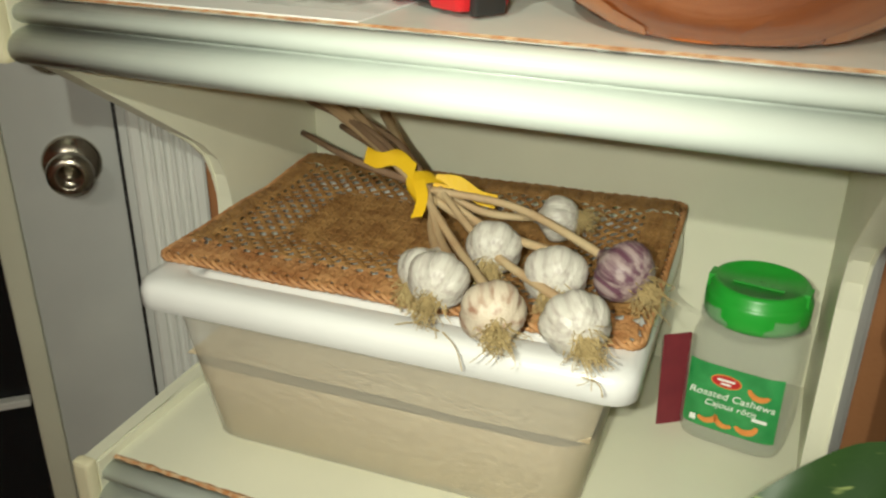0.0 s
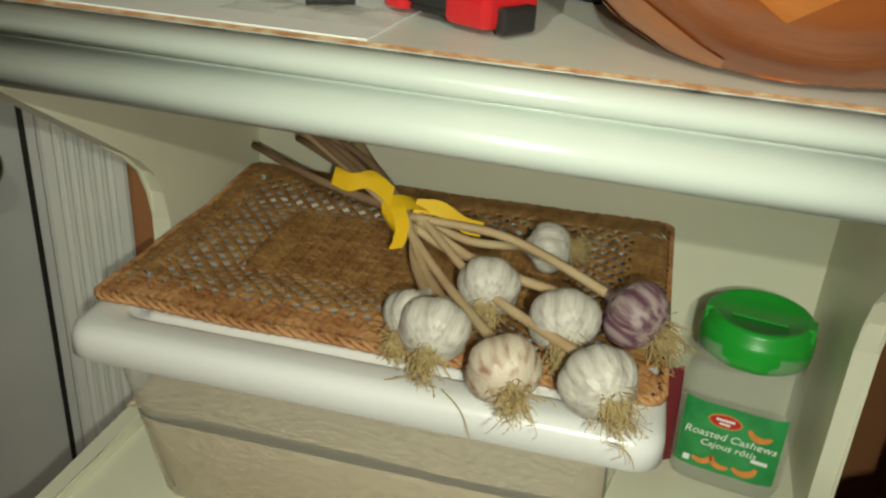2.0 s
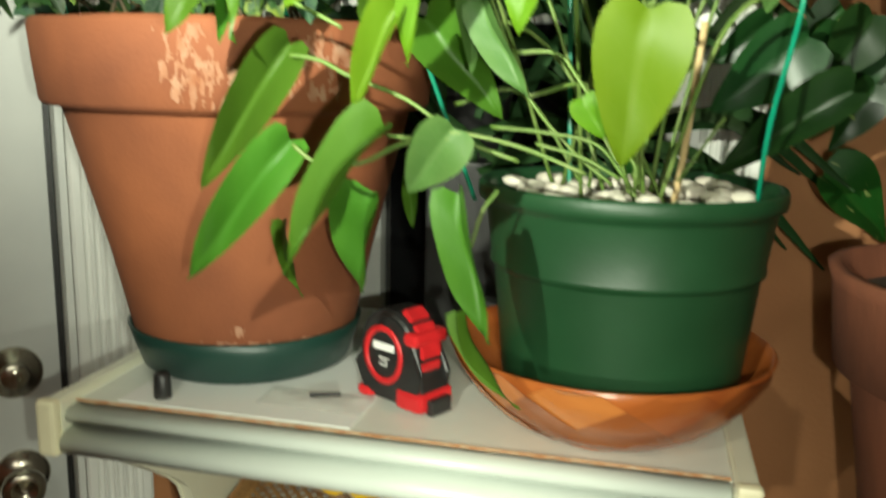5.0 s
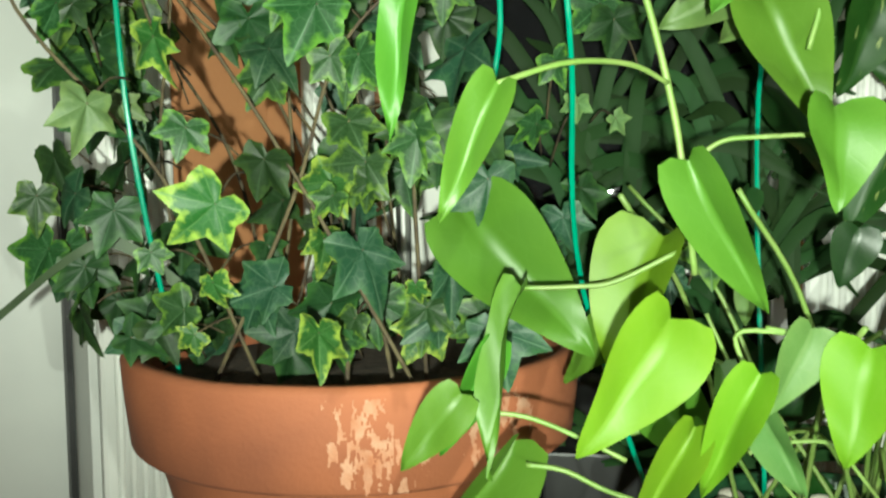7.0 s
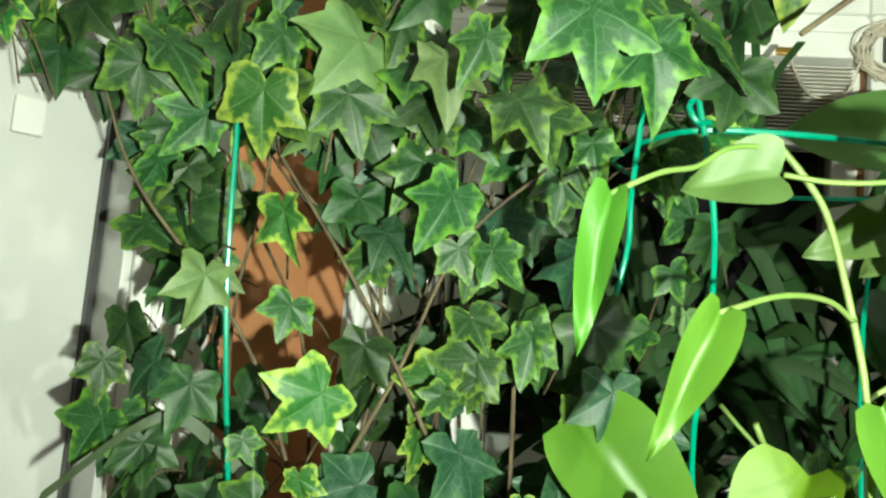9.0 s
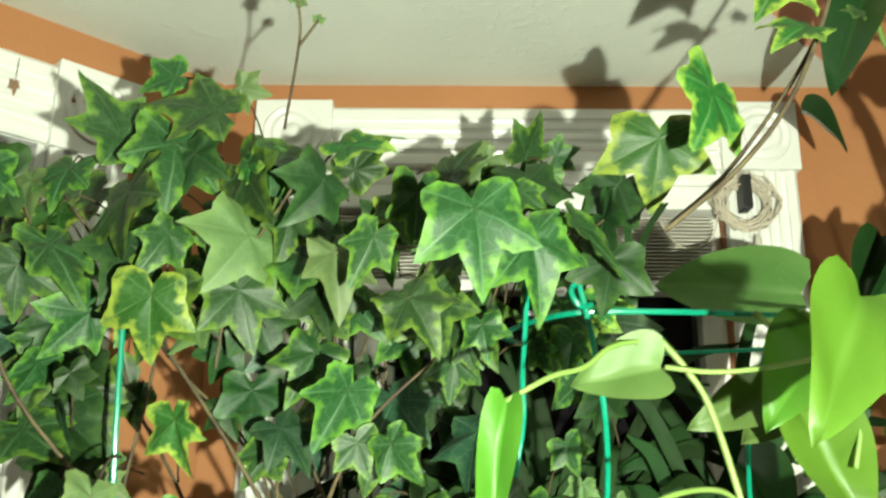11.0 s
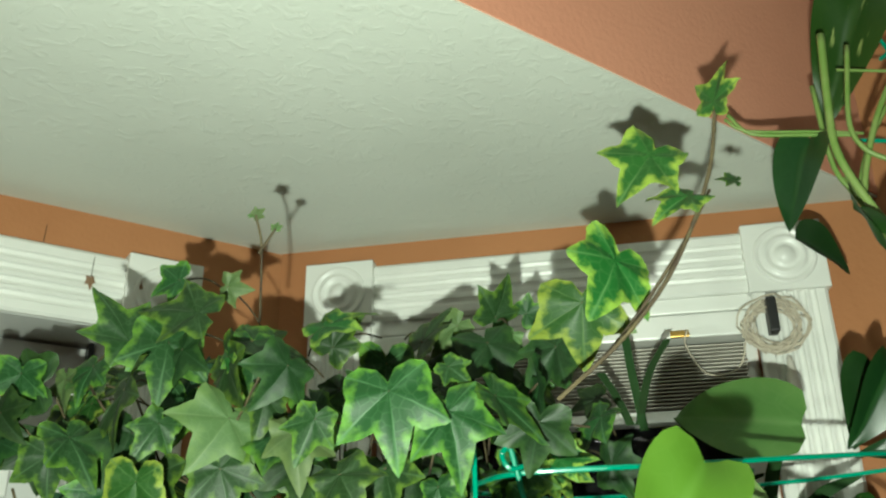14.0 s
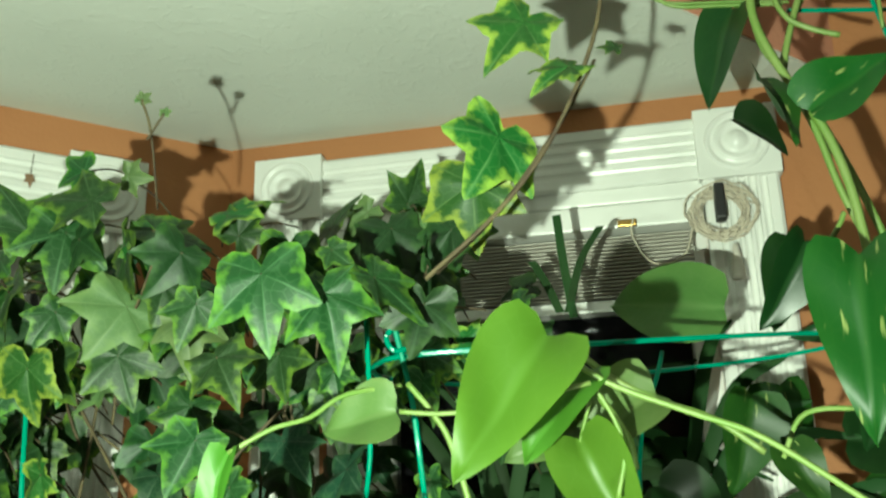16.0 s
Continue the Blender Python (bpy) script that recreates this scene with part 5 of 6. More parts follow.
ivy(0.158, 0.010, 1.520, 0.002, 0.000, -0.014, "y")
ivy(0.208, 0.020, 1.487, -0.007, 0.000, -0.015, "b")
ivy(0.035, 0.070, 1.544, 0.013, 0.000, -0.017, "d")
ivy(0.271, 0.130, 1.584, 0.012, 0.000, -0.023, "d")
ivy(-0.032, -0.060, 1.639, 0.000, 0.000, -0.036, "p")
ivy(0.107, -0.010, 1.671, 0.008, 0.000, -0.020)
ivy(0.123, 0.020, 1.604, -0.014, 0.000, -0.029)
ivy(0.151, 0.030, 1.628, 0.008, 0.000, -0.027)
ivy(0.213, 0.000, 1.493, 0.007, 0.000, -0.036, "b")
ivy(-0.014, 0.030, 1.500, -0.022, 0.000, -0.017)
ivy(0.111, 0.030, 1.495, -0.008, 0.000, -0.015)
pothos(0.350, -0.160, 1.735, -0.043, -0.040, -0.067, 0.80)
pothos(0.368, -0.080, 1.729, -0.040, -0.020, -0.046, 1.00)
pothos(0.411, -0.020, 1.720, -0.067, 0.000, -0.036, 1.00, "p")
pothos(0.264, -0.120, 1.705, -0.045, 0.000, -0.007, 1.10, "p")
pothos(0.181, -0.150, 1.684, -0.013, -0.012, -0.072, 0.42)
pothos(0.493, 0.190, 1.817, -0.115, 0.110, 0.040, 0.62, "p")
pothos(0.527, 0.220, 2.008, 0.053, 0.000, -0.028, 1.30, "d")
pothos(0.505, 0.055, 2.033, -0.033, 0.011, -0.074, 0.80, "d")
pothos(0.590, 0.080, 2.205, -0.057, 0.010, -0.126, 0.70, "v")
pothos(0.496, -0.030, 1.927, 0.021, -0.018, -0.052, 1.00, "v")
pothos(0.521, -0.050, 1.892, 0.053, -0.010, 0.034, 1.00, "v")
pothos(0.545, 0.100, 1.848, -0.032, 0.000, -0.069, 0.90, "d")
pothos(0.550, 0.150, 1.860, -0.024, 0.000, -0.069, 0.90, "d")
pothos(0.533, -0.060, 1.793, -0.023, -0.040, -0.098, 0.70, "v")
pothos(0.511, 0.100, 1.691, 0.020, -0.020, -0.045, 0.90, "v")
pothos(0.224, -0.180, 1.632, -0.026, -0.010, -0.060, 0.52)
pothos(0.191, 0.010, 1.570, 0.082, -0.040, -0.086, 0.75)
pothos(0.232, -0.090, 1.531, -0.030, -0.040, -0.087, 0.30)
pothos(0.314, -0.030, 1.556, -0.040, -0.020, -0.086, 0.85, "y")
pothos(0.305, -0.130, 1.522, -0.037, -0.030, -0.063, 0.80, "y")
pothos(0.314, -0.120, 1.599, 0.038, 0.000, -0.084, 0.55)
pothos(0.361, -0.060, 1.691, 0.033, -0.020, -0.073, 0.75)
pothos(0.385, -0.110, 1.625, 0.004, -0.020, -0.047, 1.20)
pothos(0.366, -0.020, 1.706, -0.055, 0.000, -0.024, 0.80, "p")
pothos(0.201, -0.120, 1.480, -0.032, -0.010, -0.040, 0.70)
pothos(0.380, -0.100, 1.513, -0.019, -0.010, -0.045, 0.80, "p")
pothos(0.409, -0.100, 1.503, -0.017, -0.020, -0.055, 0.95, "y")
pothos(0.348, -0.030, 1.478, 0.009, 0.000, -0.060, 0.60, "p")
pothos(0.385, 0.070, 1.584, -0.016, 0.000, -0.036, 1.00, "d")
pothos(0.449, 0.040, 1.557, -0.010, 0.000, -0.041, 1.00, "d")
pothos(0.225, -0.050, 1.435, -0.070, -0.020, -0.112, 0.45)
pothos(0.242, -0.090, 1.370, -0.080, -0.020, -0.104, 0.45)
pothos(0.319, -0.120, 1.381, -0.073, -0.030, -0.082, 0.45)
pothos(0.272, 0.000, 1.325, -0.030, 0.010, -0.089, 0.80)
pothos(0.358, -0.100, 1.383, -0.033, 0.000, -0.047, 0.90, "p")
pothos(0.364, -0.110, 1.343, 0.018, -0.010, -0.097, 0.45)
pothos(0.373, -0.120, 1.268, 0.019, 0.000, -0.071, 0.25)
pothos(0.473, -0.100, 1.457, -0.010, 0.000, -0.096, 0.82, "y")
pothos(0.322, -0.100, 1.460, -0.037, -0.010, -0.069, 0.50, "y")
pothos(0.350, -0.120, 1.493, -0.032, 0.000, -0.069, 0.55, "y")
pothos(0.216, -0.090, 1.502, -0.027, -0.010, -0.068, 0.45)
pothos(0.286, 0.000, 1.506, -0.025, 0.000, -0.052, 0.90)
pothos(0.364, -0.050, 1.464, 0.029, 0.000, -0.064, 0.60, "p")
pothos(0.594, 0.100, 1.451, -0.067, 0.000, -0.062, 0.90, "d")
pothos(0.624, 0.070, 1.410, -0.100, 0.010, -0.066, 0.55, "d")
pothos(0.565, 0.100, 1.522, 0.000, 0.000, -0.053, 1.00, "p")
pothos(0.303, 0.030, 1.458, 0.064, -0.010, -0.070, 0.70)
pothos(0.434, -0.060, 1.403, 0.016, 0.000, -0.026, 1.00, "y")
pothos(0.646, 0.140, 1.471, -0.029, 0.000, -0.060, 1.00, "d")
pothos(0.645, 0.100, 1.416, -0.025, 0.000, -0.054, 0.80, "d")
pothos(0.386, 0.060, 1.517, -0.007, 0.000, -0.030, 0.80, "p")
pothos(0.302, 0.000, 1.337, 0.001, 0.000, -0.040, 0.50)
pothos(0.190, 0.020, 1.293, 0.003, 0.000, -0.068, 0.30)
vine(0.0040, (0.516, -0.100, 1.644), (0.459, -0.100, 1.685), (0.423, -0.100, 1.700), (0.380, -0.100, 1.718), (0.350, -0.100, 1.740))
vine(0.0032, (0.381, -0.080, 1.657), (0.386, -0.080, 1.687), (0.371, -0.080, 1.720), (0.348, -0.080, 1.741))
vine(0.0030, (0.266, -0.120, 1.705), (0.291, -0.120, 1.703), (0.321, -0.120, 1.706), (0.370, -0.120, 1.716))
vine(0.0030, (0.181, -0.150, 1.684), (0.203, -0.146, 1.696), (0.221, -0.138, 1.702), (0.238, -0.130, 1.714), (0.266, -0.115, 1.720))
vine(0.0035, (0.477, -0.050, 1.677), (0.493, -0.050, 1.702), (0.533, -0.050, 1.703))
vine(0.0040, (0.268, -0.107, 1.722), (0.282, -0.107, 1.705), (0.293, -0.107, 1.685), (0.306, -0.107, 1.636), (0.313, -0.107, 1.598), (0.322, -0.095, 1.540))
vine(0.0030, (0.306, -0.107, 1.638), (0.285, -0.130, 1.645), (0.255, -0.158, 1.643), (0.224, -0.180, 1.632))
vine(0.0032, (0.231, -0.060, 1.528), (0.258, -0.060, 1.529), (0.283, -0.060, 1.532), (0.320, -0.060, 1.550))
vine(0.0030, (0.322, -0.080, 1.599), (0.338, -0.080, 1.610), (0.360, -0.080, 1.612), (0.394, -0.080, 1.613))
vine(0.0030, (0.207, -0.110, 1.468), (0.234, -0.110, 1.466), (0.263, -0.110, 1.455), (0.286, -0.110, 1.444))
vine(0.0030, (0.362, -0.060, 1.689), (0.369, -0.060, 1.713))
vine(0.0030, (0.357, -0.100, 1.513), (0.371, -0.100, 1.510), (0.343, -0.100, 1.510), (0.349, -0.100, 1.487))
vine(0.0050, (0.521, 0.070, 2.093), (0.525, 0.070, 2.011), (0.545, 0.070, 1.972), (0.570, 0.070, 1.903))
vine(0.0040, (0.619, 0.060, 2.133), (0.589, 0.060, 2.083), (0.553, 0.060, 2.025), (0.535, 0.060, 1.978))
vine(0.0030, (0.437, 0.050, 2.055), (0.454, 0.050, 2.042), (0.511, 0.050, 2.036), (0.547, 0.050, 2.031))
vine(0.0030, (0.596, 0.050, 2.087), (0.537, 0.050, 2.095))
twig(0.0030, (0.397, -0.100, 1.980), (0.386, -0.100, 1.929), (0.358, -0.100, 1.868), (0.323, -0.100, 1.823), (0.278, -0.100, 1.784))
twig(0.0025, (0.387, -0.090, 1.922), (0.363, -0.090, 1.881), (0.319, -0.090, 1.823), (0.283, -0.090, 1.790))
vine(0.0035, (0.233, -0.070, 1.427), (0.255, -0.070, 1.424), (0.279, -0.070, 1.413), (0.318, -0.070, 1.399), (0.357, -0.070, 1.374), (0.395, -0.070, 1.361))
vine(0.0035, (0.248, -0.100, 1.368), (0.264, -0.100, 1.358), (0.295, -0.100, 1.358), (0.324, -0.100, 1.372), (0.360, -0.100, 1.377))
vine(0.0030, (0.313, -0.100, 1.377), (0.331, -0.100, 1.376), (0.360, -0.100, 1.380), (0.400, -0.100, 1.373), (0.442, -0.100, 1.358))
vine(0.0030, (0.464, -0.020, 1.347), (0.443, -0.020, 1.370), (0.408, -0.020, 1.377), (0.367, -0.020, 1.380))
vine(0.0030, (0.460, -0.020, 1.347), (0.432, -0.020, 1.361), (0.400, -0.020, 1.369))
vine(0.0030, (0.454, 0.000, 1.340), (0.424, 0.000, 1.364), (0.389, 0.000, 1.404), (0.363, 0.000, 1.465), (0.345, 0.000, 1.505))
vine(0.0030, (0.471, -0.030, 1.348), (0.467, -0.030, 1.363), (0.430, -0.030, 1.413), (0.413, -0.030, 1.432), (0.382, -0.030, 1.432))
vine(0.0030, (0.502, 0.050, 1.339), (0.533, 0.050, 1.389))
vine(0.0030, (0.379, -0.050, 1.338), (0.368, -0.050, 1.322), (0.361, -0.050, 1.297))
vine(0.0030, (0.594, 0.080, 1.415), (0.629, 0.080, 1.390))

vine(0.0075, (0.519, 0.020, 2.112), (0.513, 0.020, 2.046), (0.512, 0.020, 1.999), (0.528, 0.020, 1.952), (0.549, 0.020, 1.908), (0.560, 0.020, 1.862), (0.565, 0.020, 1.806))
vine(0.0060, (0.589, 0.045, 2.098), (0.560, 0.045, 2.046), (0.542, 0.045, 2.000), (0.534, 0.045, 1.970))
vine(0.0060, (0.531, 0.030, 1.957), (0.546, 0.030, 1.912), (0.556, 0.030, 1.866), (0.567, 0.030, 1.830))
vine(0.0050, (0.546, 0.040, 2.112), (0.534, 0.040, 2.040), (0.540, 0.040, 2.013), (0.557, 0.040, 2.000), (0.577, 0.040, 1.992))
vine(0.0040, (0.440, 0.050, 2.059), (0.457, 0.050, 2.039), (0.498, 0.050, 2.034), (0.542, 0.050, 2.030))
vine(0.0035, (0.620, 0.050, 2.091), (0.614, 0.050, 2.042), (0.612, 0.050, 2.000))
vine(0.0050, (0.358, -0.020, 1.755), (0.385, -0.020, 1.731), (0.415, -0.020, 1.715), (0.445, -0.020, 1.703), (0.473, -0.020, 1.682))
vine(0.0050, (0.359, -0.050, 1.744), (0.375, -0.050, 1.717), (0.390, -0.050, 1.692), (0.393, -0.050, 1.673))
vine(0.0040, (0.521, 0.000, 1.798), (0.541, 0.000, 1.827), (0.547, 0.000, 1.838))

# inner leaves of the ivy, deeper in the plant, mostly greens darkened as shade
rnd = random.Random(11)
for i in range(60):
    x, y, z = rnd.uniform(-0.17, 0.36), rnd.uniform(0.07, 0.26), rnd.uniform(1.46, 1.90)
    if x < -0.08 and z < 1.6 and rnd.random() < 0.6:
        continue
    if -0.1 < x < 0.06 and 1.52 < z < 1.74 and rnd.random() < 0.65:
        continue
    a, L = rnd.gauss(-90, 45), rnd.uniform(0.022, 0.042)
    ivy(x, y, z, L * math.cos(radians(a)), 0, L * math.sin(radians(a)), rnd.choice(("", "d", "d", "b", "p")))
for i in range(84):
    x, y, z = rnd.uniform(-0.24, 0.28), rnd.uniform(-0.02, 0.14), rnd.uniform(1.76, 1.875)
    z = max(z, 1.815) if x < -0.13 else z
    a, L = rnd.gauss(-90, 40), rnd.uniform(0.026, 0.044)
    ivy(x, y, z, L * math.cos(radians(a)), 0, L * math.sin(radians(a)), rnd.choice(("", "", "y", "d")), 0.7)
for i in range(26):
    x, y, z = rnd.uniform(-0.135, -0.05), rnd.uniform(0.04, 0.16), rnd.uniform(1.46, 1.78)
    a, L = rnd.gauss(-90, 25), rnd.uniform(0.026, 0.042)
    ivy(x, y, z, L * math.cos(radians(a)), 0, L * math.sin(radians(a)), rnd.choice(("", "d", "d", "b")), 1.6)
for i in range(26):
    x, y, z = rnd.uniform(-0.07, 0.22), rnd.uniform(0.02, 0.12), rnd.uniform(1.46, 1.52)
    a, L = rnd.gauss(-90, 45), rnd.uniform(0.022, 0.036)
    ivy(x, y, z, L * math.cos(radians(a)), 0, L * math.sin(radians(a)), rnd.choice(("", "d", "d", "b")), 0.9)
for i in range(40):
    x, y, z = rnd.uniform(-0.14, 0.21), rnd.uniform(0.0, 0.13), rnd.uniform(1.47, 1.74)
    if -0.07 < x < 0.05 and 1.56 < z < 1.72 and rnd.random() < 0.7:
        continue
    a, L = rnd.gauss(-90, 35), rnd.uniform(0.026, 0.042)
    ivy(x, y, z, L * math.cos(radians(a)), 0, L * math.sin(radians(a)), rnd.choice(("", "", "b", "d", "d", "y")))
for i in range(13):
    a = rnd.uniform(0, 6.28)
    r = 0.15 * math.sqrt(rnd.random())
    top = Vector((rnd.uniform(-0.15, 0.3), rnd.uniform(-0.02, 0.2), rnd.uniform(1.65, 1.88)))
    base = Vector((0.080 + r * math.cos(a), 0.167 + r * math.sin(a), 1.43))
    tube(twigs, bend([base, base.lerp(top, 0.4) + Vector((rnd.gauss(0, 0.02), rnd.gauss(0, 0.02), 0.03)), base.lerp(top, 0.75) + Vector((rnd.gauss(0, 0.02), rnd.gauss(0, 0.02), 0.02)), top], 6), 0.0019, 5, 0.0011)
for pts in (((0.05, 0.0, 1.88), (0.062, -0.04, 1.925), (0.062, -0.057, 1.945)), ((0.062, -0.045, 1.918), (0.074, -0.045, 1.938)),
            ((0.0, 0.06, 1.79), (0.1, 0.02, 1.80), (0.2, 0.0, 1.80), (0.3, 0.02, 1.79)), ((-0.15, 0.06, 1.80), (-0.05, 0.03, 1.81), (0.05, 0.02, 1.80)),
            ((0.06, -0.02, 1.83), (0.02, 0.02, 1.78), (0.01, 0.03, 1.72))):
    tube(twigs, bend(pts, 6), 0.0010, 5)
for q in ((0.062, -0.057, 1.945, 0.008, 0, 0.005), (0.060, -0.057, 1.945, -0.006, 0, 0.001), (0.074, -0.045, 1.938, 0.001, 0, 0.008)):
    ivy(*q, "p")
tagged(part("twig_tangle", twigs, M_twig, ivy_plant, "thin brown woody stems", True), kind="stuff")
for i in range(16):
    a, r = rnd.uniform(0, 6.28), rnd.uniform(0.01, 0.09)
    b = Vector((0.465 + r * math.cos(a), 0.098 + r * math.sin(a), 1.31))
    e = Vector((rnd.uniform(0.28, 0.58), rnd.uniform(-0.08, 0.16), rnd.uniform(1.38, 1.6)))
    part("stem", tube(bmesh.new(), bend([b, b.lerp(e, 0.5) + Vector((0, 0, 0.05)), e], 6), 0.0019, 6), M_stem, pothos_plant, "", True)
part("stem", tube(bmesh.new(), bend([(0.72, 0.14, 1.22), (0.66, 0.12, 1.5), (0.62, 0.09, 1.75), (0.58, 0.08, 1.9), (0.53, 0.07, 2.0)], 8), 0.003, 7), M_stem, climber, "", True)
# dark inner hearts low on the right, the clump's shade put into their green
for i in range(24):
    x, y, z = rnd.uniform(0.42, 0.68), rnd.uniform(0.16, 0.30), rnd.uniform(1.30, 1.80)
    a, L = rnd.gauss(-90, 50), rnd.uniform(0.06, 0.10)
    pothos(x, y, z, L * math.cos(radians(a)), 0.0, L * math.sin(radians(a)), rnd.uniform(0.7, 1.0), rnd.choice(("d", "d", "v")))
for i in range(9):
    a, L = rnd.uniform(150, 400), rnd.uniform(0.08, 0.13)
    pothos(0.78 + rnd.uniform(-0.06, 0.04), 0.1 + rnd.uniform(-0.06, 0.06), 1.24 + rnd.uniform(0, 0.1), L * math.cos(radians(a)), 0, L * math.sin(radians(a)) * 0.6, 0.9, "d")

M_strapleaf = mat("dull_strap_leaf", (0.05, 0.075, 0.035), (0.035, 0.055, 0.025), 60, 0.6)
# dark strap-leaved plant before the window
strap_plant = thing("strap_leaf_plant", "dark strap-leaved house plant in front of the window", "plant")
for i in range(118):
    b = Vector(((0.27 if i < 66 else 0.43) + rnd.uniform(-0.03, 0.06), 0.30 + rnd.uniform(-0.02, 0.02), 1.30 + rnd.uniform(0, 0.35)))
    a = rnd.uniform(-0.6, 3.7)
    L = rnd.uniform(0.14, 0.26)
    e = b + Vector((math.cos(a) * L, rnd.uniform(-0.08, 0.05), math.sin(a) * L * 0.9))
    e.y, e.z = min(e.y, 0.37), min(e.z, 1.93)
    mid = b.lerp(e, 0.55) + Vector((0, 0, 0.05))
    pts = bend([b, mid, e], 6)
    bm = bmesh.new()
    lay = bm.loops.layers.uv.new("UVMap")
    prev = None
    for k, p in enumerate(pts):
        t = k / (len(pts) - 1)
        w = 0.007 * math.sin(math.pi * min(0.98, 0.12 + 0.88 * t)) ** 0.7 + 0.0003
        d = (pts[min(k + 1, len(pts) - 1)] - pts[max(k - 1, 0)]).normalized()
        s = d.cross(Vector((0, 1, 0.3)))
        s = s.normalized() if s.length > 1e-3 else Vector((1, 0, 0))
        row = [bm.verts.new(p - s * w), bm.verts.new(p + Vector((0, 0.0015, 0))), bm.verts.new(p + s * w)]
        if prev:
            bm.faces.new((prev[0], prev[1], row[1], row[0])), bm.faces.new((prev[1], prev[2], row[2], row[1]))
        prev = row
    part("strap_leaf", bm, L_strap, strap_plant, "", True)
part("strap_leaf", ribbon([(-0.03, 0.09, 1.50), (-0.075, 0.06, 1.545), (-0.105, 0.045, 1.538), (-0.142, 0.0, 1.495)], 0.005, (0.3, 0, 0.95)), M_strapleaf, strap_plant, "", True)
part("strap_leaf", ribbon([(0.350, 0.250, 1.935), (0.354, 0.250, 1.886), (0.361, 0.250, 1.828)], 0.0045, (0.95, 0.1, 0.1)), L_strap, strap_plant, "", True)
part("strap_leaf", ribbon([(0.393, 0.250, 1.920), (0.371, 0.250, 1.885), (0.356, 0.250, 1.834)], 0.0045, (0.95, 0.1, 0.1)), L_strap, strap_plant, "", True)
part("strap_leaf", ribbon([(0.323, 0.250, 1.888), (0.336, 0.250, 1.864), (0.348, 0.250, 1.834)], 0.0045, (0.95, 0.1, 0.1)), L_strap, strap_plant, "", True)
strap_pot = thing("black_pot", "black plastic pot behind the other plants", "flower pot", "", pose(0.285, 0.325, UP + 0.2005))
pot_mesh("pot", [(0.002, 0), (0.03, 0), (0.042, 0.07), (0.044, 0.08), (0.04, 0.08), (0.038, 0.07), (0.002, 0.068)], M_black, strap_pot)
part("trunk", tube(bmesh.new(), bend([(0.285, 0.325, 1.39), (0.28, 0.315, 1.5), (0.285, 0.305, 1.66)], 6), 0.008, 8, 0.005), M_twig, strap_plant)

# green wire supports
trellis = thing("wire_trellis", "green coated wire plant support", "trellis")
for pts in (((0.216, 0.0, 1.785), (0.214, 0.020, 1.720), (0.210, 0.024, 1.660), (0.170, 0.070, 1.484), (0.167, 0.080, 1.462)), ((0.243, -0.028, 1.772), (0.254, -0.024, 1.720), (0.260, -0.016, 1.660), (0.269, 0.044, 1.517), (0.335, 0.09, 1.31)),
            ((-0.045, 0.0, 1.77), (-0.041, 0.012, 1.623), (-0.032, 0.060, 1.442)), ((0.43, 0.12, 1.77), (0.402, 0.120, 1.651), (0.413, 0.120, 1.323)), ((0.561, 0.050, 1.316), (0.562, 0.020, 1.389), (0.576, 0.000, 1.504), (0.585, 0.02, 1.75))):
    part("wire", tube(bmesh.new(), bend(pts, 6), 0.0019, 7), M_wire, trellis)
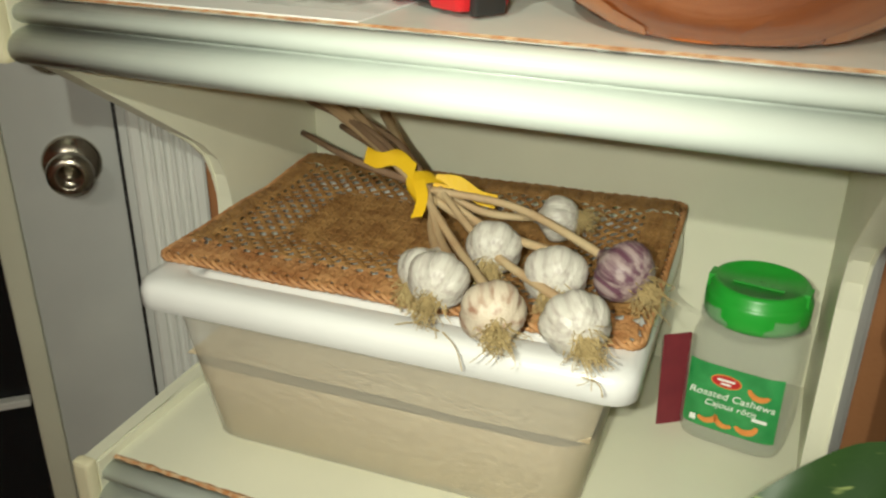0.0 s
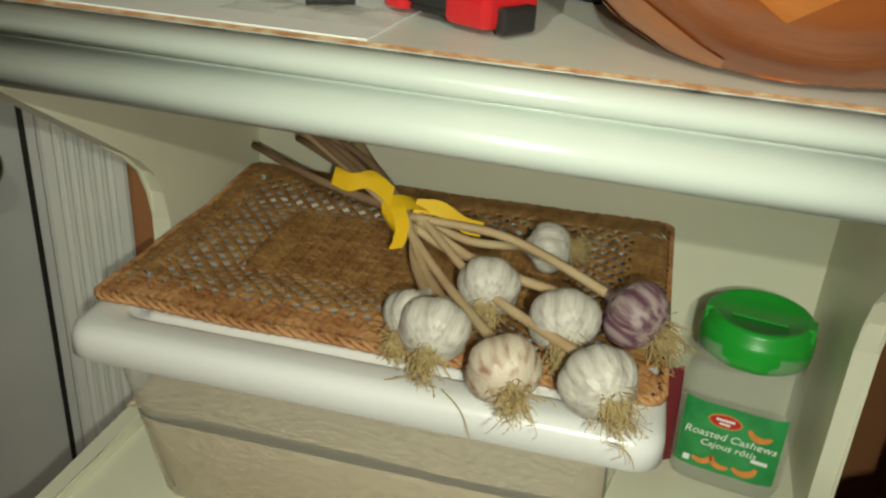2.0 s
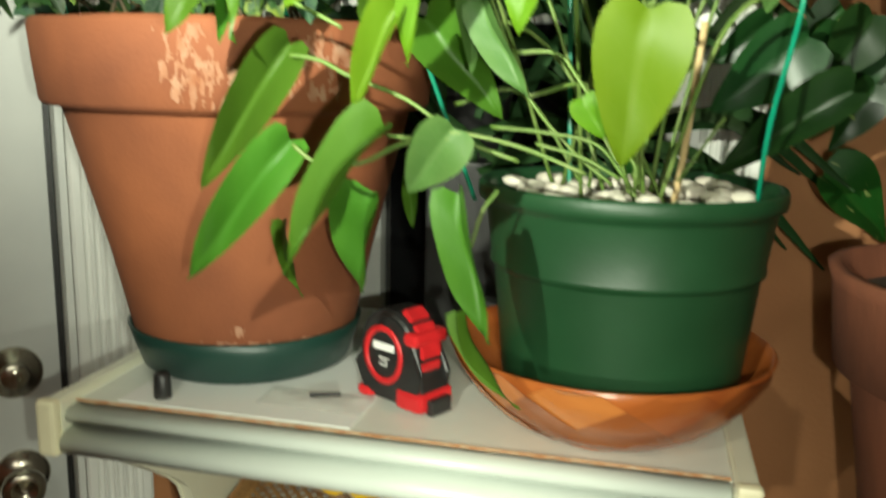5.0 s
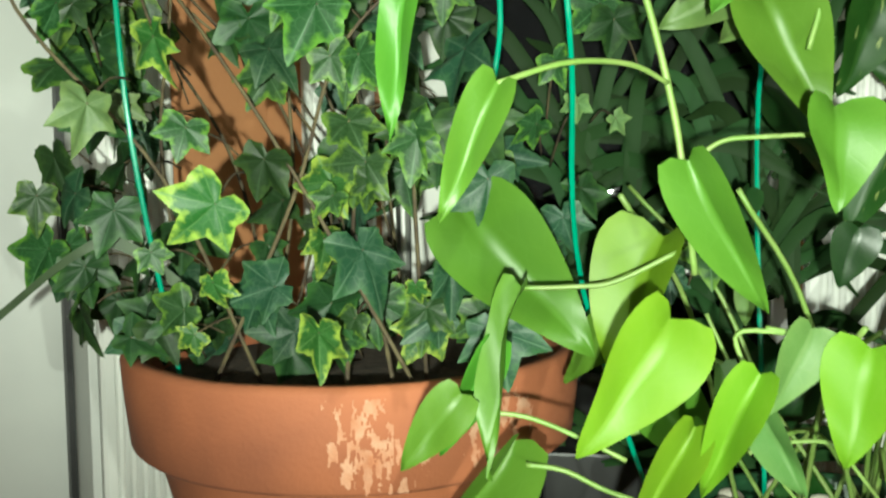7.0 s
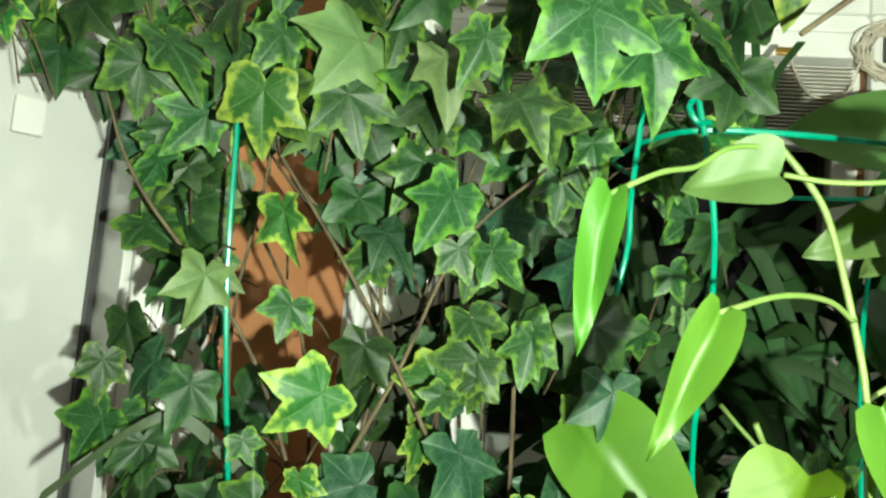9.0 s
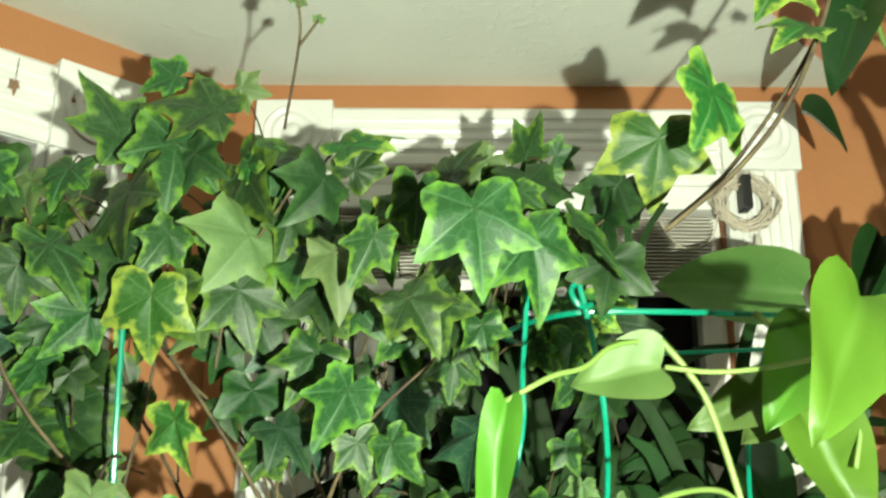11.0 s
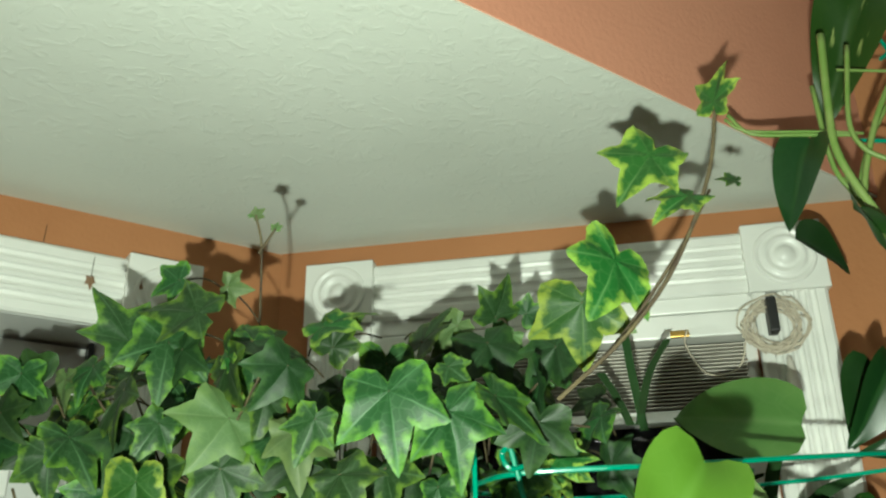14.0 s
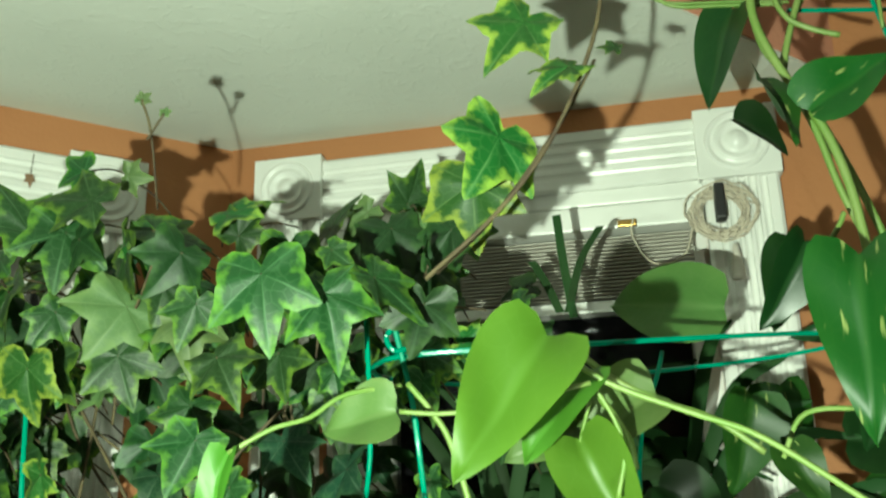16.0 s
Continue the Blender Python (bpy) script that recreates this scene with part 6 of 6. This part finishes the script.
for pts in (((0.214, 0.02, 1.752), (0.251, -0.02, 1.753), (0.359, 0.0, 1.758), (0.534, 0.1, 1.775), (0.585, 0.14, 1.775), (0.5, 0.2, 1.77), (0.3, 0.2, 1.76), (0.214, 0.1, 1.755), (0.214, 0.02, 1.752)),
            ((0.243, -0.028, 1.772), (0.238, -0.03, 1.764), (0.243, -0.03, 1.755), (0.252, -0.024, 1.757))):
    part("ring_wire", tube(bmesh.new(), bend(pts, 8), 0.0019, 7), M_wire, trellis)
trellis2 = thing("wire_trellis", "green coated wire support of the climbing pothos", "trellis")
for pts in (((0.585, 0.08, 2.16), (0.605, 0.08, 2.10), (0.635, 0.08, 1.95), (0.68, 0.1, 1.6), (0.72, 0.12, 1.22)), ((0.587, 0.078, 2.12), (0.66, 0.085, 2.18)), ((0.55, 0.07, 2.035), (0.70, 0.09, 2.03))):
    part("wire", tube(bmesh.new(), bend(pts, 6), 0.0019, 7), M_wire, trellis2)
cane = thing("bamboo_cane", "thin bamboo cane stuck in the green pot", "cane")
part("rod", tube(bmesh.new(), [(0.500, 0.075, 1.31), (0.506, 0.07, 1.36), (0.514, 0.07, 1.46)], 0.0028, 8), M_cane, cane)

# dried leaf scraps on the door casing
for i, (x, y, z, s) in enumerate(((-0.318, 0.255, 2.075, 0.008), (-0.268, 0.285, 2.042, 0.013), (-0.225, 0.318, 2.045, 0.013))):
    dry = thing("dried_leaf", "small dried brown leaf hanging on a thread", "dried leaf", "dried leaves on the casing")
    ob = set_leaf(IVY["d"][i], Vector((x, y - 0.004, z)), Vector((0.1, 0, -1)) * s, Vector((0.5, -1, 0)), 0.7, dry)
    ob.data = ob.data.copy()
    ob.data.materials[0] = M_stalk2
    part("thread", tube(bmesh.new(), [(x, y - 0.004, z), (x, y - 0.002, z + 0.03)], 0.0004, 4), M_twig, dry)
# big leaf of a plant below
low = thing("floor_plant", "large glossy green leaf of a floor plant", "plant")
set_leaf(PO["v"][2], Vector((0.612, 0.015, 0.862)), Vector((-0.095, -0.04, 0.004)), Vector((0.05, -0.7, 0.75)), 0.95, low)
part("stem", tube(bmesh.new(), bend([(0.612, 0.015, 0.862), (0.65, 0.0, 0.7), (0.66, -0.05, 0.3), (0.66, -0.08, 0.0)], 6), 0.005, 8), M_stem, low)
